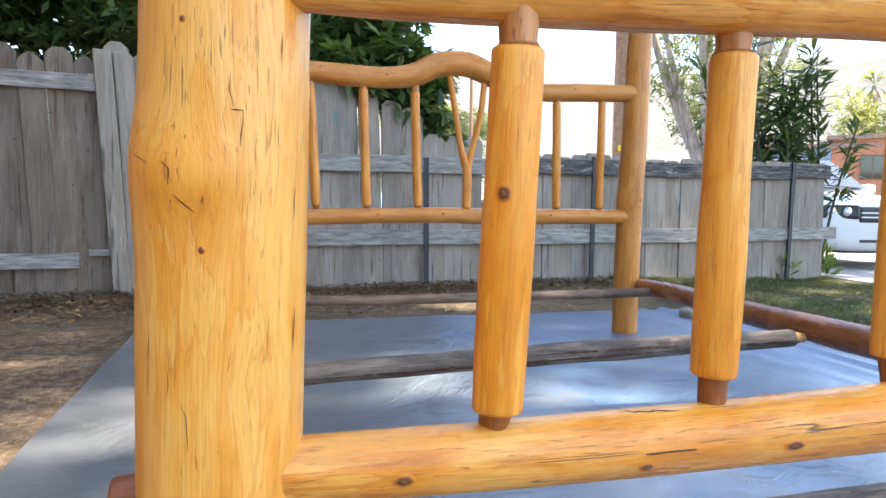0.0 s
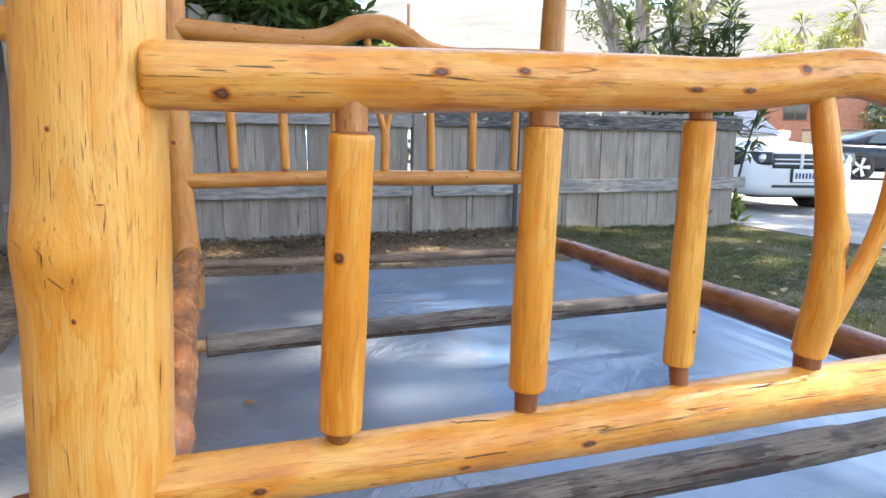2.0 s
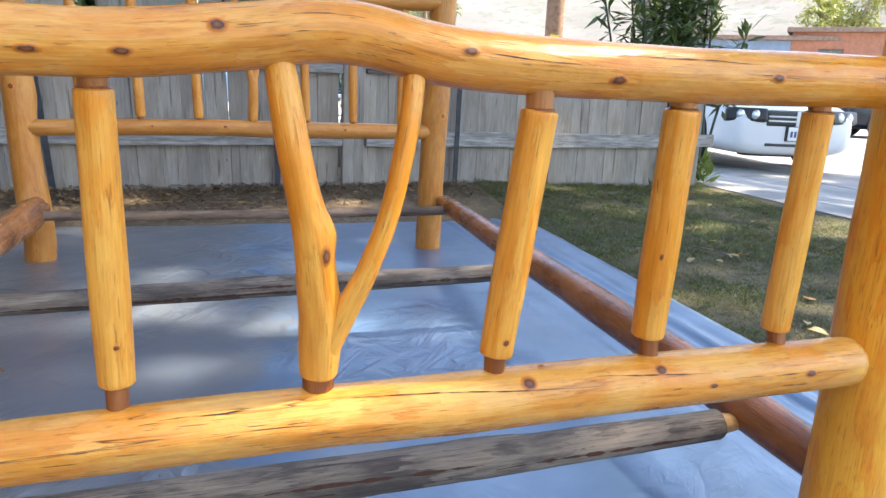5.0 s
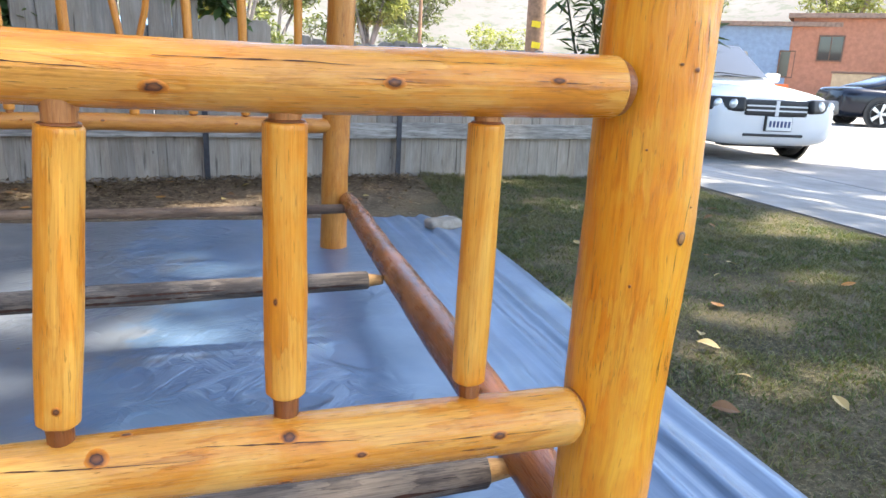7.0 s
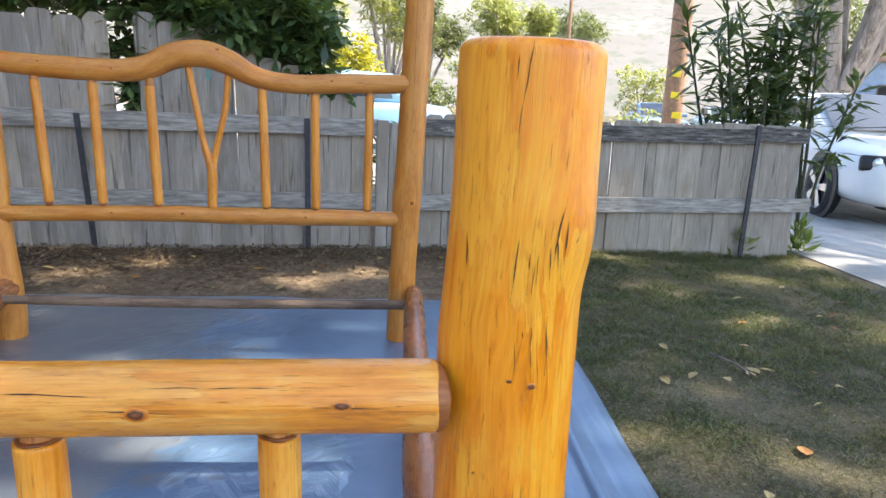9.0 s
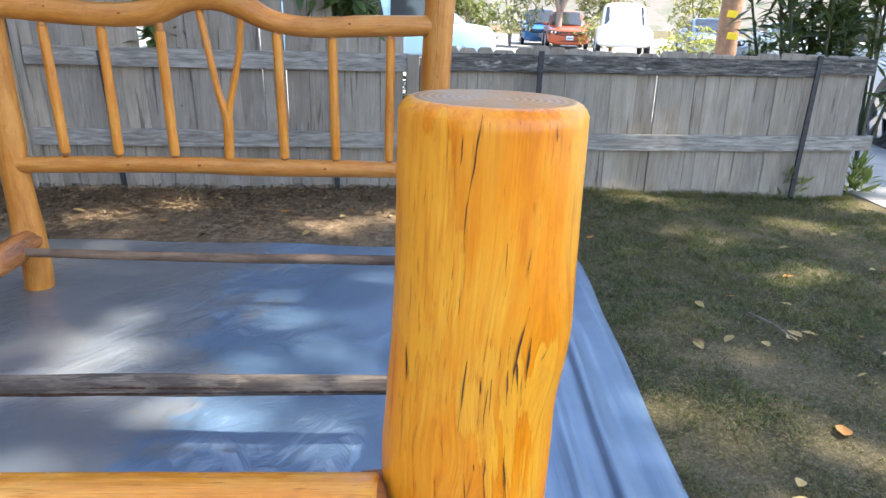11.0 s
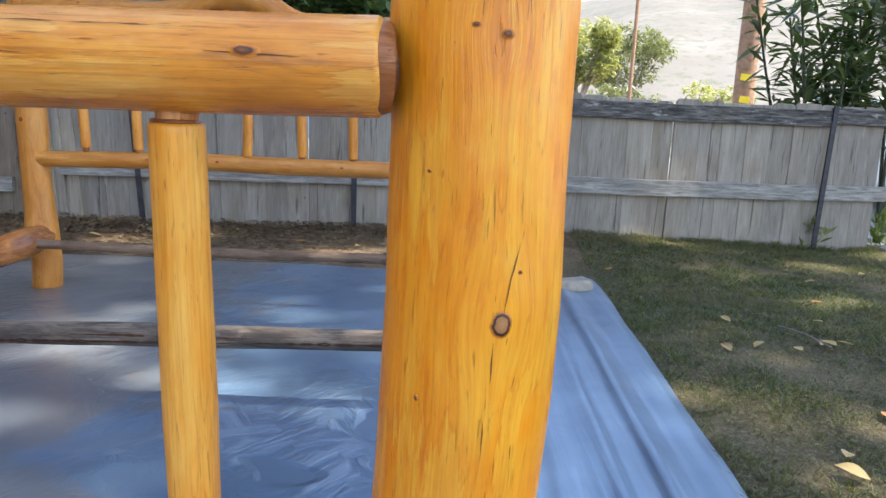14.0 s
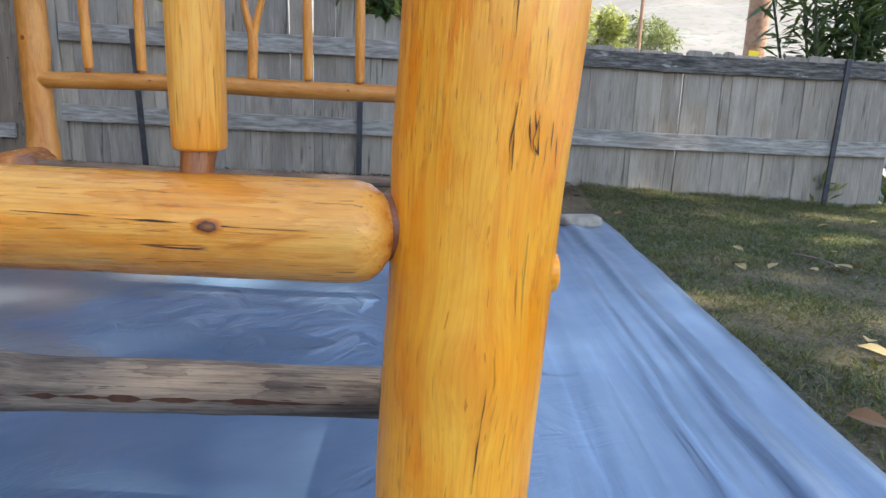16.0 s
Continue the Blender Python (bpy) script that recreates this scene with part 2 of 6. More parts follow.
TONES = ((0.78, 0.78, 0.79), (0.92, 0.91, 0.90), (1.07, 1.03, 0.98))
M_BOARD = board_wood("grey_picket", (0.385, 0.342, 0.292), (0.262, 0.231, 0.195), (0.130, 0.112, 0.092), TONES)
M_GATEBOARD = board_wood("brown_grey_gate_board", (0.245, 0.205, 0.166), (0.160, 0.128, 0.100), (0.075, 0.058, 0.044), TONES)
mrl = Mat("grey_rail", 0.85)
rp = mrl.scaled(mrl.position(), (1, 1, 1), mrl.calc("MULTIPLY", mrl.random(), 11.0))
rf = mrl.noise(mrl.scaled(rp, (0.06, 1, 1)), 60, 5, 0.65, 0.3)
rcol = mrl.ramp(rf, [(0.32, (0.12, 0.106, 0.093)), (0.5, (0.26, 0.240, 0.215)), (0.70, (0.42, 0.393, 0.355))])
rcol = mrl.mix(mrl.ramp(mrl.noise(mrl.scaled(rp, (0.3, 1, 1)), 6, 4, 0.7), [(0.5, 0.0), (0.7, 0.7)]), rcol, (0.15, 0.13, 0.115))
mrl.color(rcol)
mrl.bump(rf, 0.5, 0.004)
M_RAIL = mrl.m
mrd = Mat("dark_weathered_rail", 0.9, 0, 0.25)
rp = mrd.scaled(mrd.position(), (0.06, 1, 1))
rf = mrd.noise(rp, 70, 5, 0.7, 0.4)
rcol = mrd.ramp(rf, [(0.35, (0.035, 0.032, 0.030)), (0.50, (0.095, 0.088, 0.082)), (0.66, (0.21, 0.195, 0.18))])
rcol = mrd.mix(mrd.ramp(mrd.noise(mrd.scaled(mrd.position(), (0.35, 1, 1)), 11, 4, 0.7), [(0.62, 0.0), (0.68, 0.8)]), rcol, (0.40, 0.37, 0.33))
mrd.color(rcol)
mrd.bump(rf, 0.7, 0.006)
M_RAILDARK = mrd.m


def plain(name, c, rough=0.5, metal=0.0, var=0.15, scale=12.0, bump=0.0, spec=0.5):
    m = Mat(name, rough, metal, spec)
    p = m.position()
    lo = tuple(v * (1 - var) for v in c)
    hi = tuple(min(v * (1 + var), 1) for v in c)
    n = m.noise(p, scale, 5, 0.6)
    m.color(m.ramp(n, [(0.3, lo), (0.7, hi)]))
    if bump:
        m.bump(n, bump, 0.01)
    return m.m


M_CRACK = plain("crack_dark", (0.060, 0.021, 0.008), 0.8, 0, 0.3, 90)
M_STEEL = plain("dark_steel", (0.035, 0.035, 0.042), 0.55, 0.4, 0.4, 30, 0.2)
M_GREENPAINT = plain("faded_green_paint", (0.13, 0.22, 0.19), 0.7, 0, 0.3, 60)
M_GREENSTEEL = plain("green_steel", (0.035, 0.055, 0.04), 0.5, 0.2, 0.3, 20)
M_CONCRETE = plain("concrete", (0.27, 0.258, 0.242), 0.9, 0, 0.25, 3, 0.3)
M_ROAD = plain("sunbleached_asphalt", (0.27, 0.252, 0.235), 0.9, 0, 0.2, 2.5, 0.3)
M_STONE = plain("pale_stone", (0.30, 0.26, 0.21), 0.9, 0, 0.3, 25, 0.6)
M_ROCK = plain("brown_rock", (0.135, 0.112, 0.088), 0.9, 0, 0.35, 22, 0.7)

# Ground: trodden dirt with straw, passing into a thin dry lawn.
mg = Mat("yard_ground", 0.95, 0, 0.2)
gp = mg.position()
big = mg.noise(gp, 0.9, 5, 0.6)
fine = mg.noise(gp, 26, 6, 0.7)
dirt = mg.ramp(fine, [(0.30, (0.040, 0.027, 0.017)), (0.46, (0.120, 0.080, 0.050)), (0.68, (0.31, 0.225, 0.145))])
dirt = mg.mix(mg.ramp(big, [(0.42, 0.0), (0.60, 0.7)]), dirt, (0.205, 0.145, 0.090))
straw = mg.ramp(mg.noise(mg.scaled(gp, (1, 0.25, 1)), 90, 3, 0.6, 2.0), [(0.60, 0.0), (0.68, 0.8)])
dirt = mg.mix(straw, dirt, (0.46, 0.36, 0.20))
scuff = mg.ramp(mg.noise(gp, 7, 5, 0.7, 0.8), [(0.50, 0.0), (0.66, 0.8)])
dirt = mg.mix(scuff, dirt, (0.07, 0.046, 0.028))
lawn = mg.ramp(mg.noise(gp, 75, 6, 0.8), [(0.38, (0.018, 0.017, 0.008)), (0.52, (0.068, 0.060, 0.030)), (0.68, (0.25, 0.200, 0.110))])
lawn = mg.mix(mg.ramp(mg.noise(gp, 1.6, 4, 0.6), [(0.40, 0.0), (0.62, 0.5)]), lawn, mg.ramp(mg.noise(gp, 110, 5, 0.8), [(0.36, (0.09, 0.067, 0.040)), (0.62, (0.28, 0.22, 0.132))]))
sx = mg.node("ShaderNodeSeparateXYZ", Vector=gp)
edge = mg.calc("ADD", sx.outputs[0], mg.calc("MULTIPLY", mg.calc("SUBTRACT", big, 0.5), 1.3))
edge = mg.calc("ADD", edge, mg.calc("MULTIPLY", sx.outputs[1], -0.10))
mg.color(mg.mix(mg.ramp(mg.calc("MULTIPLY", edge, 0.25), [(0.44, 0.0), (0.56, 1.0)]), dirt, lawn))
mg.bump(fine, 0.8, 0.02)
M_GROUND = mg.m

# Thin clear plastic sheet over the dirt.
mt = Mat("plastic_sheet", 0.25, 0, 0.8)
tp = mt.position()
cloud = mt.noise(tp, 2.2, 4, 0.6, 0.6)
fans = mt.noise(tp, 3.2, 2, 0.5)
crease = None
for angle, lo, hi in ((0.62, 0.50, 0.60), (-0.55, 0.38, 0.44), (1.15, 0.44, 0.50)):
    wrap = mt.node("ShaderNodeVectorRotate", Vector=tp, Angle=angle)
    layer = mt.calc("MULTIPLY", mt.noise(mt.scaled(wrap.outputs[0], (1.0, 0.20, 1)), 24, 4, 0.6, 0.7), mt.ramp(fans, [(lo - 0.04, 0.0), (lo, 1.0), (hi, 1.0), (hi + 0.04, 0.0)]))
    crease = layer if crease is None else mt.calc("MAXIMUM", crease, layer)
along = mt.noise(mt.scaled(tp, (1.0, 0.05, 1)), 30, 3, 0.55, 0.3)
where = mt.ramp(mt.noise(tp, 1.5, 3, 0.55), [(0.42, 0.0), (0.56, 1.0)])
tsx = mt.node("ShaderNodeSeparateXYZ", Vector=tp)
where = mt.calc("MULTIPLY", where, mt.ramp(mt.calc("MULTIPLY", tsx.outputs[0], 0.4), [(0.76, 1.0), (0.84, 0.0)]))
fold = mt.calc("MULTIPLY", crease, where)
# The sky's blue reflection is put into the base colour.
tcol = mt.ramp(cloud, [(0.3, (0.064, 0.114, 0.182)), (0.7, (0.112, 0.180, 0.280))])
# Painted glints: paler blue along the creases.
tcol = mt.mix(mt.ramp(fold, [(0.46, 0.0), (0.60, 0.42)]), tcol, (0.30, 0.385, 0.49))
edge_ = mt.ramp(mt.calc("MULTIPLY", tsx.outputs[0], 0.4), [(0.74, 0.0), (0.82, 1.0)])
# Painted sheen: bright blue streaks along the right-hand edge folds.
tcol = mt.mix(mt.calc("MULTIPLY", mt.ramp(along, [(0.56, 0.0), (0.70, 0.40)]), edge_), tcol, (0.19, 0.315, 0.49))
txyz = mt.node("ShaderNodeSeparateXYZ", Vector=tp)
# Neutral grey mixed in towards low x, with an uneven edge.
greying = mt.ramp(mt.calc("ADD", mt.calc("MULTIPLY", txyz.outputs[0], 0.5), mt.calc("MULTIPLY", mt.noise(tp, 2.6, 6, 0.7, 0.6), 0.9)), [(0.55, 0.90), (0.95, 0.66), (1.25, 0.0)])
tcol = mt.mix(greying, tcol, (0.138, 0.138, 0.138))
speck = mt.ramp(mt.cells(tp, 26), [(0.035, 1.0), (0.055, 0.0)])
tcol = mt.mix(mt.calc("MULTIPLY", mt.calc("MULTIPLY", speck, mt.ramp(mt.noise(tp, 5, 2), [(0.52, 0.0), (0.60, 1.0)])), 0.75), tcol, (0.030, 0.028, 0.026))
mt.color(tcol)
mt.rough(mt.ramp(mt.noise(tp, 7, 4, 0.6), [(0.3, 0.28), (0.7, 0.45)]))
mt.b.inputs["Coat Weight"].default_value = 0.6
mt.b.inputs["Coat Roughness"].default_value = 0.33
mt.bump(fold, 0.45, 0.020)
mt.bump(mt.calc("MULTIPLY", along, edge_), 0.30, 0.010)
mt.bump(mt.noise(tp, 9, 3, 0.5, 0.6), 0.10, 0.010)
mt.t.links.new(mt.b.inputs["Normal"].links[0].from_socket, mt.b.inputs["Coat Normal"])
M_TARP = mt.m


def leaf_mat(name, a, b, c, rough=0.45, trans=0.25, dry=None):
    m = Mat(name, rough)
    r = m.island()
    col = m.ramp(r, [(0.1, a), (0.55, b), (0.95, c)])
    n = m.noise(m.position(), 60, 3)
    if dry:
        col = m.mix(m.ramp(m.noise(m.position(), 2.4, 4, 0.65), [(0.44, 0.0), (0.60, 0.75)]), col, dry)
    m.color(m.mix(m.calc("MULTIPLY", n, 0.5), col, a))
    out = m.t.nodes["Material Output"]
    tr = m.node("ShaderNodeBsdfTranslucent", Color=m.mix(0.5, col, (0.35, 0.45, 0.05)))
    mx = m.node("ShaderNodeMixShader", Fac=trans)
    m.t.links.new(m.b.outputs[0], mx.inputs[1])
    m.t.links.new(tr.outputs[0], mx.inputs[2])
    m.t.links.new(mx.outputs[0], out.inputs[0])
    return m.m


M_LEAFDARK = leaf_mat("dark_leaf", (0.028, 0.056, 0.024), (0.070, 0.125, 0.046), (0.17, 0.24, 0.080), 0.32, 0.32)
M_LEAFOLE = leaf_mat("oleander_leaf", (0.020, 0.040, 0.018), (0.045, 0.075, 0.03), (0.09, 0.13, 0.06))
M_LEAFWEED = leaf_mat("weed_leaf", (0.07, 0.10, 0.025), (0.15, 0.19, 0.045), (0.30, 0.30, 0.09), 0.45, 0.35)
M_LEAFLIGHT = leaf_mat("light_leaf", (0.16, 0.17, 0.040), (0.32, 0.31, 0.085), (0.48, 0.45, 0.16), 0.45, 0.35)
M_LEAFYELLOW = leaf_mat("yellow_leaf", (0.30, 0.26, 0.01), (0.50, 0.42, 0.02), (0.65, 0.55, 0.05))
M_LEAFOLIVE = leaf_mat("olive_leaf", (0.07, 0.08, 0.03), (0.13, 0.14, 0.055), (0.22, 0.22, 0.10))
M_LEAFDRY = leaf_mat("dry_leaf", (0.26, 0.165, 0.055), (0.42, 0.30, 0.11), (0.55, 0.44, 0.20), 0.6, 0.1)
M_LEAFBROWN = leaf_mat("brown_leaf", (0.10, 0.045, 0.018), (0.20, 0.095, 0.035), (0.34, 0.18, 0.07), 0.7, 0.05)
M_LEAFORANGE = leaf_mat("orange_leaf", (0.34, 0.12, 0.02), (0.46, 0.20, 0.04), (0.55, 0.30, 0.07), 0.6, 0.1)
M_GRASS = leaf_mat("lawn_blade", (0.018, 0.034, 0.012), (0.052, 0.078, 0.026), (0.25, 0.215, 0.095), 0.55, 0.25, (0.19, 0.145, 0.075))
mbk = Mat("grey_bark", 0.95, 0, 0.2)
bkp = mbk.scaled(mbk.position(), (1, 1, 0.16))
bkn = mbk.noise(bkp, 7, 5, 0.65, 0.6)
mbk.color(mbk.mix(mbk.ramp(mbk.noise(bkp, 2.0, 3), [(0.45, 0.0), (0.6, 0.6)]), mbk.ramp(bkn, [(0.32, (0.10, 0.080, 0.066)), (0.5, (0.23, 0.19, 0.165)), (0.68, (0.37, 0.325, 0.29))]), (0.36, 0.31, 0.27)))
mbk.bump(bkn, 0.8, 0.03)
M_BARK = mbk.m
M_STEM = plain("green_stem", (0.055, 0.060, 0.032), 0.8, 0, 0.3, 20)
M_POLE = plain("pole_wood", (0.26, 0.15, 0.09), 0.9, 0, 0.35, 14, 0.5)
M_YELLOW = plain("yellow_tag", (0.80, 0.58, 0.01), 0.5, 0, 0.05)
M_WHITEPAINT = plain("white_car_paint", (0.66, 0.66, 0.66), 0.18, 0, 0.02, 4)
M_SILVER = plain("silver_blue_paint", (0.32, 0.38, 0.46), 0.2, 0.4, 0.05, 4)
M_DARKPAINT = plain("dark_blue_paint", (0.012, 0.015, 0.025), 0.15, 0.2, 0.05, 4)
M_BLUEPAINT = plain("pale_blue_paint", (0.28, 0.46, 0.62), 0.25, 0.1, 0.05, 4)
M_REDPAINT = plain("red_paint", (0.45, 0.10, 0.05), 0.25, 0.1, 0.05, 4)
M_BLUECAR = plain("mid_blue_paint", (0.04, 0.16, 0.42), 0.25, 0.1, 0.05, 4)
M_TYRE = plain("tyre_rubber", (0.018, 0.018, 0.018), 0.8, 0, 0.2, 20)
M_RIM = plain("alloy_rim", (0.62, 0.62, 0.62), 0.28, 0.9, 0.05)
M_BLACK = plain("black_plastic", (0.012, 0.012, 0.013), 0.45, 0, 0.2)
M_PLATE = plain("plate_white", (0.7, 0.7, 0.68), 0.5, 0, 0.03)
M_PLATEINK = plain("plate_ink", (0.05, 0.07, 0.16), 0.6, 0, 0.03)
M_LAMPGLASS = plain("lamp_lens", (0.55, 0.57, 0.58), 0.1, 0.6, 0.05)
mgl = Mat("car_glass", 0.05, 0, 0.8)
mgl.color((0.025, 0.03, 0.035))
M_GLASS = mgl.m
M_STUCCOBLUE = plain("blue_stucco", (0.26, 0.34, 0.46), 0.9, 0, 0.12, 5, 0.3)
M_STUCCORED = plain("terracotta_stucco", (0.46, 0.20, 0.12), 0.9, 0, 0.15, 5, 0.3)
M_STUCCOTAN = plain("tan_stucco", (0.46, 0.33, 0.20), 0.9, 0, 0.12, 5, 0.3)
M_TRIM = plain("brown_trim", (0.16, 0.09, 0.06), 0.7, 0, 0.2, 8)
# For the unseen wall that is added to shade the left side.
M_SHADEWALL = plain("shade_wall_brown", (0.21, 0.165, 0.125), 0.9, 0, 0.2, 6, 0.3)
M_ROOF = plain("roof_shingle", (0.30, 0.20, 0.15), 0.9, 0, 0.3, 6, 0.4)
M_ORANGEPLASTIC = plain("orange_barrier", (0.75, 0.16, 0.04), 0.6, 0, 0.1)
mh = Mat("dry_hillside", 1.0, 0, 0.1)
hp = mh.position()
hn = mh.noise(hp, 0.035, 6, 0.65)
hc = mh.ramp(hn, [(0.3, (0.130, 0.120, 0.108)), (0.55, (0.168, 0.156, 0.143)), (0.75, (0.205, 0.192, 0.178))])
hc = mh.mix(mh.ramp(mh.noise(hp, 0.28, 5, 0.7), [(0.50, 0.0), (0.60, 0.75)]), hc, (0.105, 0.115, 0.085))
mh.color(hc)
M_HILL = mh.m


# ---- mesh helpers ----
from mathutils.bvhtree import BVHTree

RNG = random.Random(7)


def thing(name, label, category, group="", kind="", m=None):
    ob = new(name)
    if m is not None:
        ob.matrix_basis = m
    return tagged(ob, label, category, group, kind)


def mesh_object(name, verts, faces, mats, parent=None, label="", smooth=True, slots=None, rest=None):
    me = bpy.data.meshes.new(name)
    me.from_pydata([tuple(v) for v in verts], [], faces)
    for mt_ in mats if isinstance(mats, (list, tuple)) else [mats]:
        me.materials.append(mt_)
    if slots is not None:
        me.polygons.foreach_set("material_index", slots)
    me.polygons.foreach_set("use_smooth", [smooth] * len(me.polygons))
    if rest is not None:
        at = me.attributes.new("rest", "FLOAT_VECTOR", "POINT")
        at.data.foreach_set("vector", np.array(rest, dtype=np.float32).ravel())
    me.validate()
    me.update()
    ob = new(name, me)
    if parent is not None:
        ob.parent = parent
    if label:
        tagged(ob, label)
    return ob


def part(name, bm, material, parent, label="", smooth=False):
    me = bpy.data.meshes.new(name)
    bm.to_mesh(me)
    bm.free()
    for mt_ in material if isinstance(material, (list, tuple)) else [material]:
        me.materials.append(mt_)
    me.polygons.foreach_set("use_smooth", [smooth] * len(me.polygons))
    ob = new(name, me)
    if parent is not None:
        ob.parent = parent
    if label:
        tagged(ob, label)
    return ob


def box(size, at=(0, 0, 0), bevel=0.0, turn=None, bm=None):
    """A box of that size, centred at a place, with bevelled edges."""
    b = bmesh.new()
    bmesh.ops.create_cube(b, size=1, matrix=Matrix.Diagonal((*size, 1)))
    if bevel:
        bmesh.ops.bevel(b, geom=b.edges[:], offset=bevel, segments=2, affect="EDGES", profile=0.6)
    m = Matrix.Translation(at)
    if turn is not None:
        m = m @ turn
    b.transform(m)
    if bm is None:
        return b
    tmp = bpy.data.meshes.new("tmp")
    b.to_mesh(tmp)
    b.free()
    bm.from_mesh(tmp)
    bpy.data.meshes.remove(tmp)
    return bm


def cylinder(r, depth, at, axis="z", seg=24, r2=None, bevel=0.0):
    b = bmesh.new()
    bmesh.ops.create_cone(b, cap_ends=True, segments=seg, radius1=r, radius2=r if r2 is None else r2, depth=depth)
    if bevel:
        bmesh.ops.bevel(b, geom=[e for e in b.edges if len(e.link_faces) == 2 and e.calc_face_angle() > 1.0], offset=bevel, segments=2, affect="EDGES")
    turn = {"z": Matrix(), "x": pose(0, 0, 0, 0, 90, 0), "y": pose(0, 0, 0, 90, 0, 0)}[axis]
    b.transform(Matrix.Translation(at) @ turn)
    return b


def spline(points, n):
    """Catmull-Rom through rows of (x, y, z, r), resampled to n rows."""
    P = np.array(points, float)
    P = np.vstack([2 * P[0] - P[1], P, 2 * P[-1] - P[-2]])
    out = []
    for u in np.linspace(0, len(P) - 3, n):
        i = min(int(u), len(P) - 4)
        t = u - i
        a, b, c, d = P[i : i + 4]
        out.append(0.5 * (2 * b + (c - a) * t + (2 * a - 5 * b + 4 * c - d) * t * t + (3 * b - a - 3 * c + d) * t**3))
    return np.array(out)


def tube(points, rings=40, seg=28, wob=0.03, seed=0.0, start="flat", end="flat", lumps=(), facet=0.0, freq=5.0, swirls=()):
    """Verts, faces, slots and rest places of a log swept along (x, y, z, r) rows. Lumps: (length along, angle, height, reach).
    Swirls: (length along, angle, reach) of knots that the grain flows round."""
    S = spline(points, rings)
    L = np.r_[0, np.cumsum(np.linalg.norm(np.diff(S[:, :3], axis=0), axis=1))]
    T = np.gradient(S[:, :3], axis=0)
    T /= np.linalg.norm(T, axis=1)[:, None]
    ref = np.array([1.0, 0, 0]) if abs(T[0][2]) > 0.6 else np.array([0, 0, 1.0])
    rows = [(S[i, :3], T[i], S[i, 3], L[i]) for i in range(rings)]

    def ends(row, out, kind):
        c, t, r, s = row
        if kind == "round":
            return [(c + out * t * r * 0.75 * math.sin(a), t, r * max(math.cos(a), 0.12), s + out * r * 0.75 * math.sin(a)) for a in (0.35, 0.7, 1.0, 1.25, 1.42)]
        if kind == "chamfer":
            return [(c + out * t * r * 0.05, t, r * 0.975, s + out * r * 0.05), (c + out * t * r * 0.10, t, r * 0.93, s + out * r * 0.10), (c + out * t * r * 0.13, t, r * 0.86, s + out * r * 0.13)]
        return []

    rows = ends(rows[0], -1, start)[::-1] + rows + ends(rows[-1], 1, end)
    verts, rest, faces, slots = [], [], [], []
    for c, t, r, s in rows:
        e1 = ref - t * (ref @ t)
        e1 /= np.linalg.norm(e1)
        e2 = np.cross(t, e1)
        for k in range(seg):
            a = 2 * math.pi * k / seg
            ca, sa = math.cos(a), math.sin(a)
            q = 1 + wob * noise.noise(Vector((ca * 1.3 + seed, sa * 1.3 - seed, s * freq))) + 0.4 * wob * noise.noise(Vector((ca * 3.5 - seed, sa * 3.5, s * freq * 4 + seed)))
            if facet:
                q += facet * noise.noise(Vector((round(ca * 2.2) * 3.1 + seed, round(sa * 2.2) * 2.7, s * 3)))
            for sl, al, h, w in lumps:
                da = (a - al + math.pi) % (2 * math.pi) - math.pi
                q += h * math.exp(-(((s - sl) / w) ** 2) - (da / 0.6) ** 2)
            verts.append(c + r * q * (ca * e1 + sa * e2))
            turn, along = a, s
            for sl, al, w in swirls:
                da = (a - al + math.pi) % (2 * math.pi) - math.pi
                g = math.exp(-((s - sl) / (1.5 * w)) ** 2 - (da * r / w) ** 2)
                turn -= 0.62 * da * g
                along -= 0.40 * (s - sl) * g
            rest.append((math.cos(turn) * r * q, math.sin(turn) * r * q, along))
    n = len(rows)
    for i in range(n - 1):
        for k in range(seg):
            a, b = i * seg + k, i * seg + (k + 1) % seg
            faces.append((a, b, b + seg, a + seg))
            slots.append(0)
    for first, row, flip in ((0, rows[0], True), ((n - 1) * seg, rows[-1], False)):
        centre = len(verts)
        verts.append(row[0])
        rest.append((0, 0, row[3]))
        for k in range(seg):
            f3 = (centre, first + k, first + (k + 1) % seg)
            faces.append(f3[::-1] if flip else f3)
            slots.append(1)
    return verts, faces, slots, rest


def log(name, points, mats, parent, label="", more=(), **kw):
    """One log as a mesh. more: further limbs (points, options) joined into it."""
    V, F, S, R = [], [], [], []
    for pts, opt in [(points, kw), *more]:
        v, f3, s, r = tube(pts, **opt)
        o = len(V)
        V += v
        R += r
        F += [tuple(i + o for i in q) for q in f3]
        S += s
    return mesh_object(name, V, F, mats, parent, label, True, S, R)


def bvh(on):
    return BVHTree.FromPolygons([v.co for v in on.data.vertices], [tuple(q.vertices) for q in on.data.polygons])


